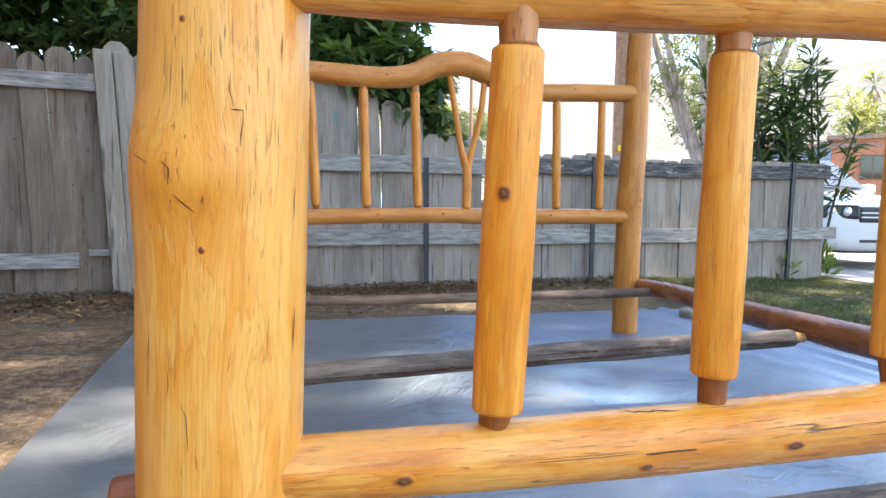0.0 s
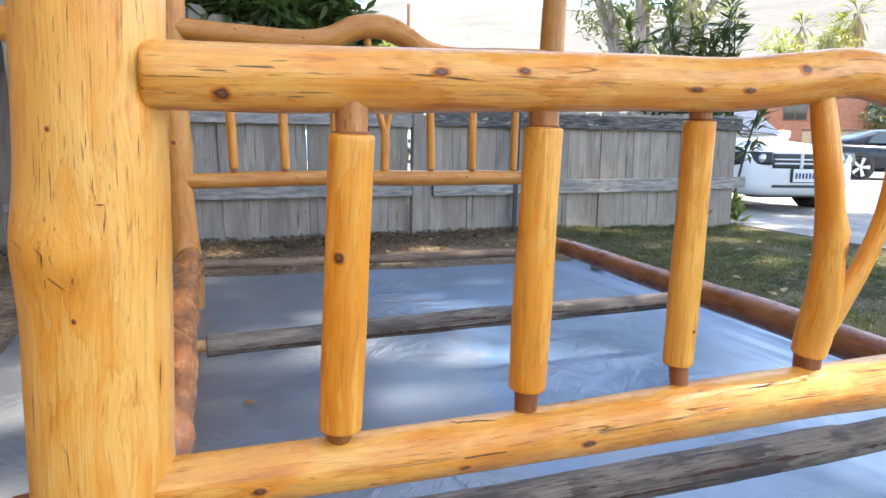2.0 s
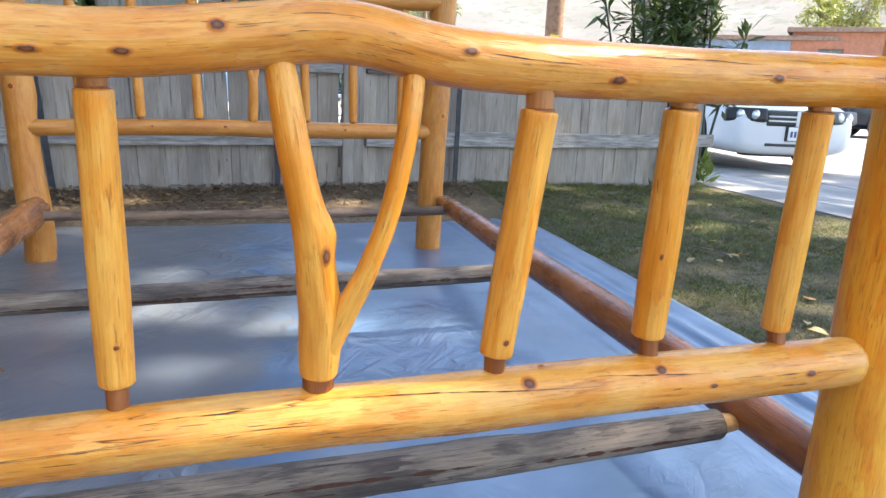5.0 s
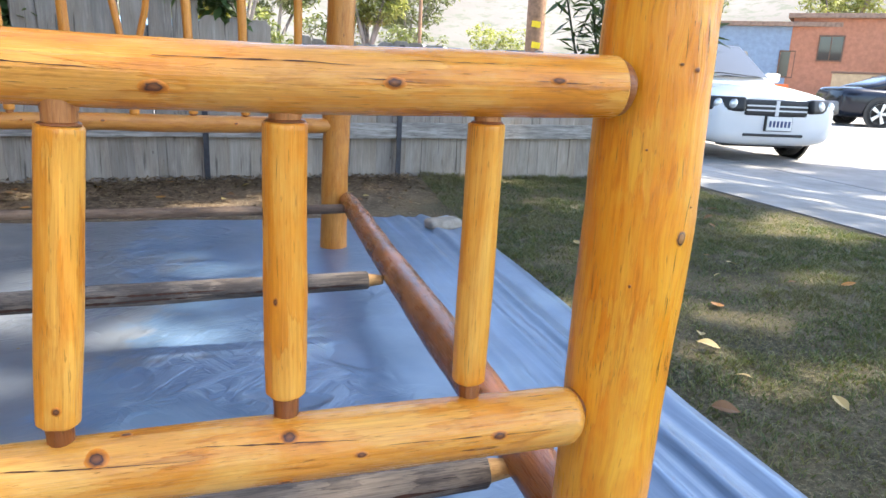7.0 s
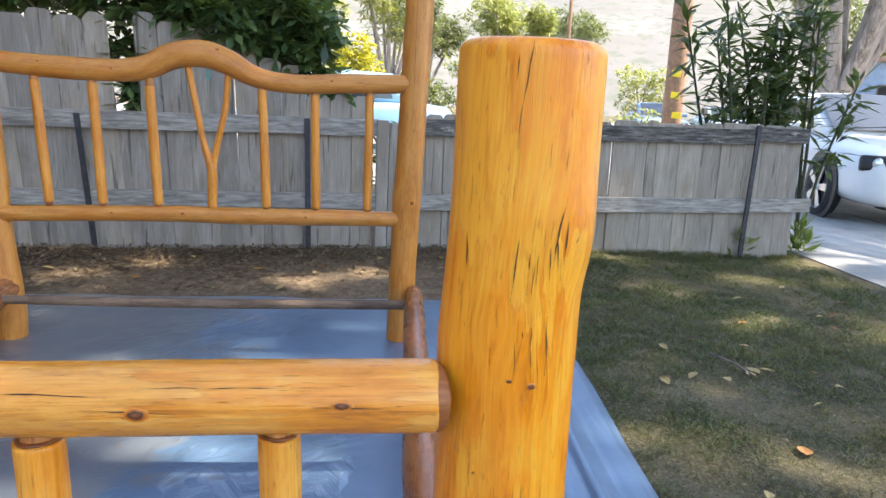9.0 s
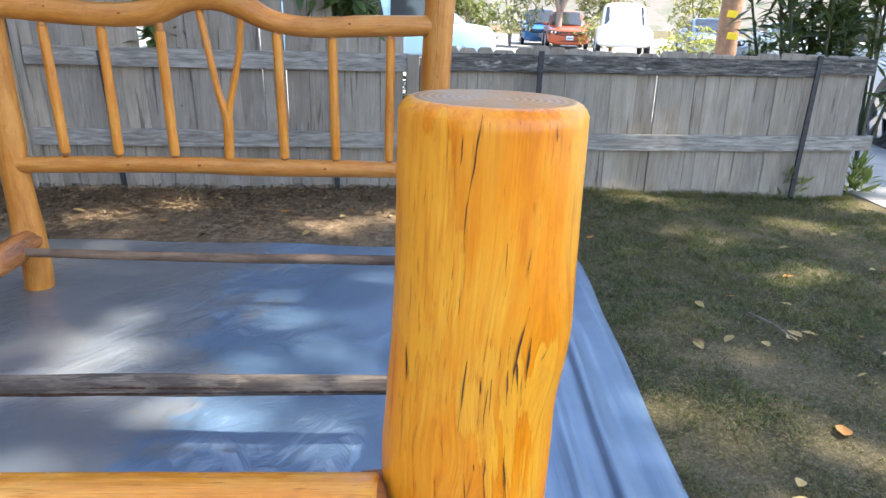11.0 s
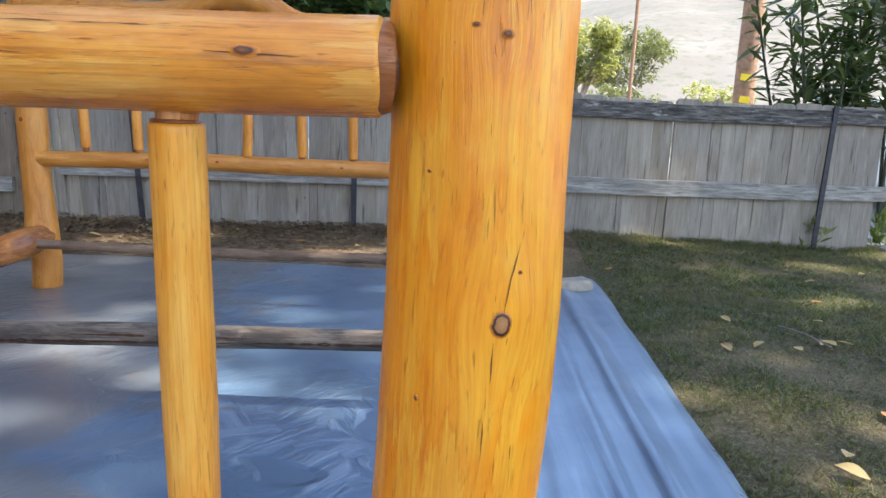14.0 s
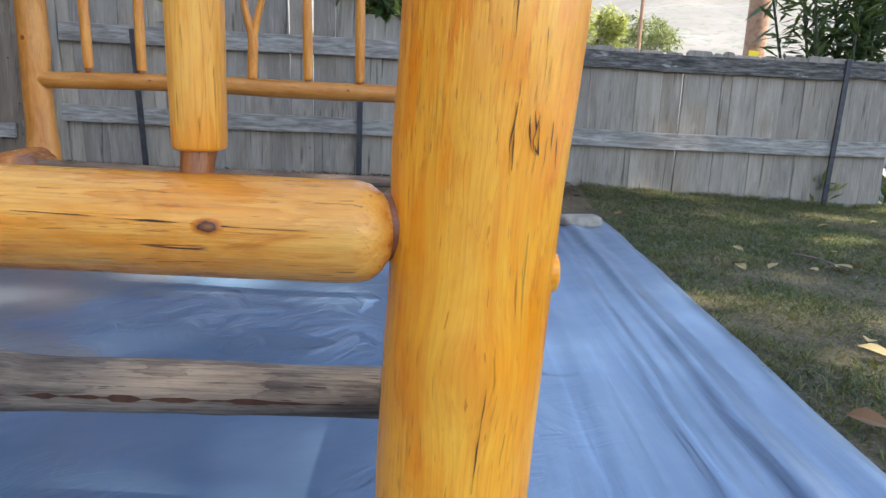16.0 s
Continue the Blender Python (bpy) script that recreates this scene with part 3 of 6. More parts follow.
def knots(on, spots, way=(0, 1, 0), material=None, proud=0.0012):
    """Oval knots that follow a log's surface, where rays in that way meet it: rows of the ray's start and the knot's half sizes."""
    tree_ = bvh(on)
    way = Vector(way)
    e1 = Vector((1, 0, 0)) if abs(way.x) < 0.5 else Vector((0, 1, 0))
    e2 = way.cross(e1)
    for start, a, b in spots:
        a, b = (a * 0.80, b * 0.64) if a > b * 1.15 else (a * 0.72, b * 0.72)
        V, F, R = [], [], []
        seg, rings = 16, 4
        turn = RNG.uniform(-0.3, 0.3)
        for j in range(rings + 1):
            for k in range(seg if j else 1):
                t = 2 * math.pi * k / seg + turn
                q = j / rings
                w = 1 + 0.15 * noise.noise(Vector((math.cos(t) * 1.5 + start[0] * 30, math.sin(t) * 1.5, start[2] * 30)))
                off = e1 * (a * q * w * math.cos(t)) + e2 * (b * q * w * math.sin(t))
                hit = tree_.ray_cast(Vector(start) + off, way)
                if hit[0] is None:
                    break
                V.append(hit[0] + hit[1] * (proud * (1 - q * q) + 0.0004))
                R.append((q * math.cos(t), q * math.sin(t), 0))
        if len(V) != 1 + seg * rings:
            continue
        for k in range(seg):
            F.append((0, 1 + k, 1 + (k + 1) % seg))
            for j in range(rings - 1):
                o = 1 + j * seg
                F.append((o + k, o + seg + k, o + seg + (k + 1) % seg, o + (k + 1) % seg))
        mesh_object("knot", V, F, material or M_KNOT, on, "dark brown knot", True, None, R)


def cracks(on, lines, way=(0, 1, 0)):
    """Thin dark drying cracks on a log: rows of (half width, (x, z), (x, z), ...), wandering a little."""
    tree_ = bvh(on)
    way = Vector(way)
    for n, (w, *pts) in enumerate(lines):
        V, F = [], []
        P = [Vector((p[0], -2 if way.y > 0 else 2, p[1])) if len(p) == 2 else Vector(p) for p in pts]
        run = []
        for a, b in zip(P, P[1:]):
            k = max(3, int((b - a).length / 0.006))
            run += [a.lerp(b, i / k) for i in range(k)]
        run.append(P[-1])
        m = len(run)
        for i, p in enumerate(run):
            d = (run[min(i + 1, m - 1)] - run[max(i - 1, 0)]).normalized()
            side = d.cross(way)
            u = i / (m - 1)
            ww = 0.23 * w * (0.2 + 0.8 * math.sin(math.pi * min(max(u, 0.02), 0.98))) * (1 + 0.5 * noise.noise(Vector((u * 14, n, w * 900)))) * min(1, max(0.10, 0.75 + 1.5 * noise.noise(Vector((i * 0.33, n * 7.3, 2)))))
            c = p + side * 0.0006 * noise.noise(Vector((u * 9, n * 3.1, p.z * 30)))
            for sgn in (-1, 1):
                hit = tree_.ray_cast(c + side * sgn * ww, way)
                if hit[0] is None:
                    hit = tree_.find_nearest(c + side * sgn * ww)
                V.append(hit[0] + hit[1] * 0.0007)
        for i in range(m - 1):
            F.append((2 * i, 2 * i + 1, 2 * i + 3, 2 * i + 2))
        mesh_object("crack", V, F, M_CRACK, on, "", True)


def leaf_cloud(name, places, size, material, parent, narrow=0.35, fan=6, spread=1.0, droop=0.3, seed=3):
    """Many small leaves in fans round the given places, joined into one mesh of two-faced leaves folded along the rib."""
    rg = np.random.RandomState(seed)
    V, F = [], []
    for p in places:
        base_a = rg.rand() * 6.283
        up = rg.rand() * 0.9 - 0.25
        for k in range(fan):
            a = base_a + 6.283 * k / fan + rg.randn() * 0.25
            tilt = up + rg.randn() * 0.4 - droop
            l = size * (0.7 + 0.6 * rg.rand())
            d = np.array([math.cos(a) * math.cos(tilt), math.sin(a) * math.cos(tilt), math.sin(tilt)]) * l
            side = np.cross(d, [rg.randn() * 0.4, rg.randn() * 0.4, 1.0])
            side *= narrow * l * 0.5 / (np.linalg.norm(side) + 1e-9)
            sag = np.array([0, 0, -0.10 * l])
            q = np.array(p) + d * 0.08 * spread
            o = len(V)
            V += [q, q + d * 0.5 + side + sag * 0.2, q + d + sag, q + d * 0.5 - side + sag * 0.2]
            F += [(o, o + 1, o + 2), (o, o + 2, o + 3)]
    return mesh_object(name, V, F, material, parent, "", False)


# ---- ground ----
def ground_height(x, y):
    """The yard is flat; the ground falls a little towards the street."""
    d = max(x - 5.2, (y - 4.8) * 0.8, 0)
    z = -0.18 * min(d / 1.6, 1.0)
    rise = min(max((y - 2.95) / 0.9, 0), 1) * min(max((4.4 - x) / 2.0, 0), 1) * min(max((x + 6) / 3, 0), 1) * min(max((9 - y) / 3, 0), 1)
    z += 0.058 * rise * rise * (3 - 2 * rise)
    if -3 < x < 4.8 and -4 < y < 4.8:
        z += 0.010 * noise.noise(Vector((x * 1.7, y * 1.7, 0))) - 0.006
        if -0.5 < x < 2.7 and y < 3.0:
            z = min(z, -0.004)
    return z


gx = sorted({*np.linspace(-4, 7, 111).round(3), *(-4 - 1.5 ** np.arange(0.5, 15)).round(2), *(7 + 1.5 ** np.arange(0.5, 15)).round(2)})
gy = sorted({*np.linspace(-4, 7, 111).round(3), *(-4 - 1.5 ** np.arange(0.5, 15)).round(2), *(7 + 1.5 ** np.arange(0.5, 15)).round(2)})
gv = [(x, y, ground_height(x, y)) for y in gy for x in gx]
gf = [(j * len(gx) + i, j * len(gx) + i + 1, (j + 1) * len(gx) + i + 1, (j + 1) * len(gx) + i) for j in range(len(gy) - 1) for i in range(len(gx) - 1)]
ground = mesh_object("ground", gv, gf, M_GROUND)
tagged(ground, "trodden brown dirt yard passing into thin dry lawn", "ground", "", "structure")

# Plastic sheet with folds along its long edges.
TX, TY = np.linspace(-0.33, 2.48, 330), np.linspace(-1.9, 2.87, 170)


def sheet_height(x, y):
    z = 0.006 + 0.007 * abs(noise.noise(Vector((x * 1.6, y * 0.8, 3)))) + 0.003 * abs(noise.noise(Vector((x * 5 + y * 2, y * 2, 8))))
    e = math.exp(-((x - 2.30) / 0.20) ** 2)
    w = x + 0.012 * noise.noise(Vector((x * 2, y * 0.7, 0))) + 0.006 * y
    z += e * (0.016 * (0.5 + 0.5 * math.sin(w * 52)) ** 2 + 0.004 * (0.5 + 0.5 * math.sin(w * 131 + 2.0 * noise.noise(Vector((x * 3, y * 0.3, 4))))))
    z += 0.006 * max(0, noise.noise(Vector((x * 3 - y * 4, x + y * 0.8, 1)))) ** 1.5
    return z


tv = []
for y in TY:
    for x in TX:
        u = (x - 1.075) / 1.405
        xx = x + 0.03 * noise.noise(Vector((0, y * 1.5, 5))) * abs(u) ** 3 + (0.057 * (y - 1.4) if u > 0 else 0) * abs(u) ** 2
        yy = y + 0.05 * noise.noise(Vector((x * 1.4, 2, 7))) * (1 if y > 2 else 0) * max(0, (y - 2) / 0.83) ** 2
        tv.append((xx, yy, sheet_height(x, y)))
nx = len(TX)
tf = [(j * nx + i, j * nx + i + 1, (j + 1) * nx + i + 1, (j + 1) * nx + i) for j in range(len(TY) - 1) for i in range(nx - 1)]
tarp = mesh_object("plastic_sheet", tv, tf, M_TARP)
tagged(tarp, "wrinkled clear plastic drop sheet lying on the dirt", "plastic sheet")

# ---- log bed ----
bed = thing("log_bed", "honey-varnished peeled log bed frame with forked spindles on a plastic sheet", "bed frame")

# Foot posts.
PL = log("foot_post", [(0.158, 0, 0.008, 0.0615), (0.161, 0, 0.2, 0.0605), (0.165, 0, 0.45, 0.0615), (0.169, 0, 0.65, 0.0615), (0.172, 0, 0.85, 0.061), (0.175, 0, 1.035, 0.061)], [M_POST, M_END], bed,
         "thick honey-coloured log post with a burl", rings=190, seg=72, wob=0.03, seed=1.3, end="chamfer", start="flat", lumps=[(0.582, 4.35, 0.07, 0.024), (0.60, 3.75, 0.06, 0.03), (0.575, 3.3, 0.05, 0.04), (0.36, 2.6, 0.04, 0.05)],
         swirls=[(0.582, 4.35, 0.030), (0.70, 5.4, 0.018), (0.43, 5.2, 0.02)])
PR = log("foot_post", [(1.8085, 0.004, 0.008, 0.0585), (1.8115, 0.004, 0.2, 0.0585), (1.8150, 0.004, 0.34, 0.0592), (1.8175, 0.004, 0.43, 0.0605), (1.8215, 0.004, 0.535, 0.0635), (1.8235, 0.004, 0.62, 0.0630), (1.8228, 0.004, 0.72, 0.0622), (1.8225, 0.004, 0.80, 0.0622), (1.8235, 0.004, 0.86, 0.0618), (1.8272, 0.004, 0.915, 0.0630), (1.8280, 0.004, 0.965, 0.0626), (1.8285, 0.004, 1.060, 0.0625)], [M_POSTAMBER, M_END], bed,
         "thick honey-coloured log post with a cracked swelling", rings=190, seg=72, wob=0.03, seed=5.1, end="chamfer", start="flat",
         lumps=[(0.905, 5.5, 0.035, 0.040), (0.80, 3.3, 0.05, 0.045), (0.43, 3.3, 0.03, 0.05), (0.605, 4.94, 0.022, 0.022), (0.29, 4.75, 0.035, 0.03)],
         swirls=[(0.597, 4.94, 0.026), (0.905, 5.3, 0.035), (0.777, 4.83, 0.018), (0.828, 4.28, 0.016), (0.285, 4.75, 0.028)])
# Cross rails of the footboard: the upper one stands a little nearer to the foot.
FT, FB = -0.028, -0.017
RT = log("foot_top_rail", [(0.215, FT, 0.741, 0.0290), (0.33, FT, 0.743, 0.0302), (0.49, FT, 0.748, 0.0305), (0.69, FT, 0.756, 0.0300), (0.82, FT, 0.759, 0.0302), (0.92, FT, 0.770, 0.0303), (1.02, FT, 0.781, 0.0300), (1.13, FT, 0.764, 0.0302), (1.25, FT, 0.759, 0.0308), (1.39, FT, 0.759, 0.0312), (1.55, FT, 0.761, 0.0318), (1.7535, FT, 0.764, 0.0318)],
         [M_RAILLOG, M_ENDDARK], bed, "thick honey log rail with a hump over the fork", rings=110, seg=36, wob=0.04, seed=2.2, start="chamfer", end="chamfer")
RB = log("foot_bottom_rail", [(0.20, FB, 0.367, 0.0255), (0.27, FB, 0.366, 0.0265), (0.38, FB, 0.3655, 0.028), (0.50, FB, 0.3660, 0.0295), (0.71, FB, 0.3695, 0.032), (0.97, FB, 0.3755, 0.034), (1.14, FB, 0.376, 0.0355), (1.35, FB, 0.3785, 0.0362), (1.52, FB, 0.380, 0.0358), (1.69, FB, 0.381, 0.0355), (1.735, FB, 0.382, 0.0350)],
         [M_RAILLOG, M_END], bed, "thick honey log rail with a rounded end", rings=110, seg=36, wob=0.045, seed=8.2, end="round")
log("tenon", [(1.745, -0.008, 0.764, 0.0215), (1.778, 0.000, 0.764, 0.0215)], [M_TENON, M_ENDDARK], RT, "dark stained tenon", rings=6, seg=20, wob=0.02)
log("end_ring", [(1.7520, FT, 0.764, 0.0290), (1.7560, FT, 0.764, 0.0300), (1.7610, FT + 0.001, 0.764, 0.0280)], [M_TENON, M_ENDDARK], RT, "dark stained rim of the rail's end", rings=8, seg=36, wob=0.05, seed=2.2, freq=30)
log("tenon", [(1.715, FB + 0.008, 0.384, 0.025), (1.770, 0.000, 0.384, 0.024)], [M_TENON, M_ENDDARK], RB, "dark stained tenon", rings=6, seg=20, wob=0.02)


def spindle(x0, x1, y0, y1, z0, z1, r, lo, hi, seed, parent=bed, tr=0.0, wood=M_SPINDLE, swirls=()):
    """A straight spindle between rails, with a slimmer stained tenon at each end. lo, hi: where its body begins and ends."""
    tr = tr or r * 0.66
    at_ = lambda u, rr: (x0 + (x1 - x0) * u, y0 + (y1 - y0) * u, lo + (hi - lo) * u, rr)
    s = log("spindle", [at_(0, r * 0.97), at_(0.35, r * 1.03), at_(0.7, r * 0.98), at_(1, r * 0.98)],
            [wood, M_ENDDARK], parent, "", rings=60, seg=32, wob=0.06, seed=seed, start="chamfer", end="chamfer", facet=0.06, swirls=swirls)
    yb = y0 if y0 > 1 else FB + 0.004
    log("tenon", [(x0, yb, z0 + 0.012, tr * 0.85), (x0, (y0 + yb) / 2, (z0 + lo) / 2 + 0.01, tr * 0.92), (x0, y0, lo + 0.004, tr * 1.03)], [M_TENON, M_ENDDARK], s, "dark stained tenon", rings=6, seg=18, wob=0.03, seed=seed)
    log("tenon", [(x1, y1, hi - 0.004, tr * 1.02), (x1, y1, (hi + z1) / 2, tr * 1.10), (x1, y1, z1, tr * 1.22)], [M_SHOULDER, M_ENDDARK], s, "worn brown tenon", rings=10, seg=24, wob=0.10, seed=seed + 1)
    log("shoulder", [(x1, y1, hi + r * 0.11, r * 0.88), (x1, y1, hi + r * 0.11 + 0.0022, r * 0.80)], [M_TENON, M_TENON], s, "dark sawn shoulder", rings=4, seg=28, wob=0.12, seed=seed + 2, freq=40)
    return s


S1 = spindle(0.3795, 0.3895, -0.026, -0.034, 0.366, 0.735, 0.0214, 0.408, 0.693, 1.0, swirls=[(0.174, 3.95, 0.013)])
S2 = spindle(0.590, 0.5945, -0.016, -0.021, 0.367, 0.740, 0.0208, 0.424, 0.704, 2.0)
S3 = spindle(0.799, 0.797, -0.006, -0.016, 0.371, 0.745, 0.0180, 0.430, 0.717, 3.0)
S4 = spindle(1.205, 1.2305, -0.018, -0.032, 0.377, 0.745, 0.0203, 0.436, 0.712, 4.0)
S5 = spindle(1.4165, 1.4175, -0.006, -0.021, 0.379, 0.740, 0.0210, 0.440, 0.718, 5.0)
S6 = spindle(1.621, 1.6195, -0.002, -0.018, 0.380, 0.745, 0.0190, 0.434, 0.721, 6.0)
FY = log("forked_spindle", [(1.000, -0.012, 0.428, 0.0215), (1.000, -0.018, 0.46, 0.0228), (0.998, -0.029, 0.52, 0.0212), (0.987, -0.036, 0.595, 0.0178), (0.973, -0.038, 0.665, 0.0162), (0.963, -0.033, 0.728, 0.0152), (0.959, -0.029, 0.762, 0.0125)], [M_SPINDLE, M_ENDDARK], bed,
         "honey forked branch spindle", rings=60, seg=24, wob=0.07, seed=4.4, start="chamfer", lumps=[(0.160, 6.0, 0.40, 0.022), (0.10, 3.2, 0.10, 0.03)],
         more=[([(1.004, -0.022, 0.455, 0.0165), (1.024, -0.031, 0.498, 0.0140), (1.046, -0.038, 0.545, 0.0118), (1.068, -0.043, 0.610, 0.0108), (1.084, -0.042, 0.69, 0.0108), (1.090, -0.036, 0.735, 0.0108), (1.093, -0.030, 0.762, 0.0095)], dict(rings=40, seg=20, wob=0.06, seed=6.6))])
log("tenon", [(1.000, -0.012, 0.376, 0.0165), (1.000, -0.012, 0.434, 0.0175)], [M_TENON, M_ENDDARK], FY, "dark stained tenon", rings=5, seg=18, wob=0.03)

# Headboard.
HP, HQ = 2.265, 2.250


def head(rows):
    """The headboard stands a little askew to the footboard."""
    return [(x - 0.013, y + 0.02 * (x - 1.03), z - 0.006, r) for x, y, z, r in rows]


HL = log("head_post", head([(0.238, HP, 0.006, 0.055), (0.242, HP, 0.10, 0.055), (0.232, HP, 0.24, 0.059), (0.221, HP, 0.40, 0.054), (0.213, HP, 0.65, 0.054), (0.207, HP, 1.0, 0.053), (0.210, HP, 1.3, 0.053), (0.214, HP, 1.75, 0.052)]), [M_HEAD, M_END], bed,
         "honey log headboard post with a crook", rings=90, seg=30, wob=0.05, seed=9.9, end="chamfer", lumps=[(0.22, 4.4, 0.25, 0.06), (0.63, 0.2, 0.10, 0.05)])
HR = log("head_post", head([(1.816, HP, 0.006, 0.057), (1.818, HP, 0.2, 0.056), (1.823, HP, 0.5, 0.056), (1.829, HP, 0.66, 0.058), (1.838, HP, 0.9, 0.056), (1.851, HP, 1.3, 0.056), (1.865, HP, 1.75, 0.056)]), [M_HEAD, M_END], bed,
         "honey log headboard post with a long crack", rings=90, seg=30, wob=0.05, seed=3.7, end="chamfer", lumps=[(0.60, 2.9, 0.10, 0.05), (0.28, 3.6, 0.10, 0.05)])
HT = log("head_top_rail", head([(0.225, HQ, 1.103, 0.035), (0.274, HQ, 1.100, 0.039), (0.468, HQ, 1.090, 0.042), (0.685, HQ, 1.086, 0.042), (0.815, HQ, 1.104, 0.046), (0.914, HQ, 1.149, 0.050), (1.022, HQ, 1.163, 0.051), (1.112, HQ, 1.139, 0.048), (1.226, HQ, 1.085, 0.040), (1.368, HQ, 1.066, 0.0375), (1.579, HQ, 1.075, 0.0385), (1.785, HQ, 1.083, 0.036), (1.84, HQ, 1.085, 0.033)]),
         [M_HEAD, M_END], bed, "honey log rail with a raised hump", rings=110, seg=28, wob=0.05, seed=7.1)
HB = log("head_bottom_rail", head([(0.235, HQ, 0.521, 0.027), (0.30, HQ, 0.524, 0.031), (0.774, HQ, 0.537, 0.032), (1.234, HQ, 0.536, 0.0345), (1.703, HQ, 0.5385, 0.032), (1.84, HQ, 0.539, 0.028)]), [M_HEAD, M_END], bed,
         "slim honey log rail", rings=90, seg=24, wob=0.06, seed=6.3)
for i, (xa, xb, rr, top) in enumerate(((0.425, 0.403, 0.0185, 1.036), (0.627, 0.611, 0.0185, 1.032), (0.838, 0.822, 0.0185, 1.030), (1.259, 1.246, 0.0178, 1.034), (1.457, 1.450, 0.0178, 1.022), (1.664, 1.666, 0.0168, 1.030))):
    sy = HQ + 0.02 * (xa - 1.03)
    spindle(xa - 0.013, xb - 0.013, sy, sy, 0.540, top + 0.045, rr, 0.571, top - 0.005, 11.0 + i, tr=0.0140, wood=M_HEADSPINDLE)
HF = log("forked_spindle", head([(1.046, HQ, 0.566, 0.018), (1.048, HQ, 0.65, 0.019), (1.047, HQ, 0.725, 0.018), (1.022, HQ, 0.81, 0.0135), (1.002, HQ, 0.92, 0.013), (0.968, HQ, 1.12, 0.013)]), [M_HEADSPINDLE, M_ENDDARK], bed,
         "slim honey forked branch spindle", rings=50, seg=18, wob=0.06, seed=14.0,
         more=[(head([(1.048, HQ, 0.71, 0.015), (1.064, HQ, 0.79, 0.013), (1.088, HQ, 0.89, 0.0125), (1.106, HQ, 0.97, 0.0125), (1.121, HQ, 1.12, 0.0125)]), dict(rings=36, seg=16, wob=0.06, seed=15.0))])

# Side rails and slats.
log("side_rail", [(1.805, 0.03, 0.178, 0.036), (1.808, 0.25, 0.188, 0.041), (1.812, 0.8, 0.208, 0.045), (1.825, 1.4, 0.214, 0.041), (1.842, 1.95, 0.224, 0.039), (1.855, 2.25, 0.220, 0.034)], [M_SIDERED, M_ENDDARK], bed,
    "reddish brown log side rail", rings=90, seg=26, wob=0.05, seed=21.0)
log("side_rail", [(0.170, 0.03, 0.200, 0.038), (0.185, 0.3, 0.195, 0.043), (0.202, 0.9, 0.190, 0.046), (0.207, 1.4, 0.190, 0.046), (0.215, 1.85, 0.195, 0.050), (0.228, 2.10, 0.205, 0.055), (0.232, 2.24, 0.215, 0.045)], [M_SIDE, M_ENDDARK], bed,
    "reddish brown log side rail", rings=110, seg=28, wob=0.15, seed=22.0, freq=7.0, lumps=[(0.45, 1.2, 0.22, 0.06), (0.95, 0.2, 0.20, 0.05), (1.35, 2.0, 0.2, 0.06), (1.7, 0.8, 0.25, 0.06)])


def slat(pts, mats, seed, raw=True):
    s = log("slat", pts, mats, bed, "grey weathered log slat" if raw else "thin grey-brown weathered pole slat", rings=80, seg=22, wob=0.09, seed=seed, start="chamfer", end="chamfer", facet=0.04)
    a, b = pts[0], pts[-1]
    if raw:
        log("tenon", [(a[0] - 0.045, a[1], a[2], 0.013), (a[0] + 0.005, a[1], a[2], 0.018)], [M_RAW, M_END], s, "raw pale tenon", rings=8, seg=14, wob=0.2, seed=seed)
        log("tenon", [(b[0] - 0.005, b[1], b[2], 0.020), (b[0] + 0.045, b[1], b[2], 0.014)], [M_RAW, M_END], s, "raw pale tenon", rings=8, seg=14, wob=0.15, seed=seed)
    return s


SL1 = slat([(0.245, 0.21, 0.150, 0.032), (0.6, 0.21, 0.152, 0.031), (1.0, 0.21, 0.157, 0.031), (1.30, 0.21, 0.162, 0.033), (1.40, 0.21, 0.161, 0.030), (1.735, 0.21, 0.170, 0.027)], [M_GREY, M_END], 31.0)
SL2 = slat([(0.275, 1.18, 0.152, 0.031), (0.55, 1.18, 0.160, 0.028), (0.9, 1.18, 0.170, 0.029), (1.3, 1.18, 0.180, 0.029), (1.735, 1.18, 0.188, 0.026)], [M_GREY, M_END], 32.0)
slat([(0.265, 2.10, 0.208, 0.017), (0.7, 2.10, 0.205, 0.018), (1.2, 2.10, 0.206, 0.019), (1.82, 2.10, 0.212, 0.019)], [M_GREYBROWN, M_END], 33.0, False)

cracks(SL1, [(0.0190, (0.30, 0.146), (0.7, 0.148), (1.05, 0.150)), (0.0152, (0.95, 0.163), (1.28, 0.168)), (0.0152, (1.30, 0.158), (1.70, 0.166)), (0.0132, (0.5, 0.160), (0.8, 0.163))])
cracks(SL2, [(0.0228, (0.30, 0.143), (0.6, 0.150), (1.0, 0.163), (1.3, 0.172)), (0.0170, (0.9, 0.178), (1.35, 0.186)), (0.0170, (1.35, 0.176), (1.70, 0.184))])

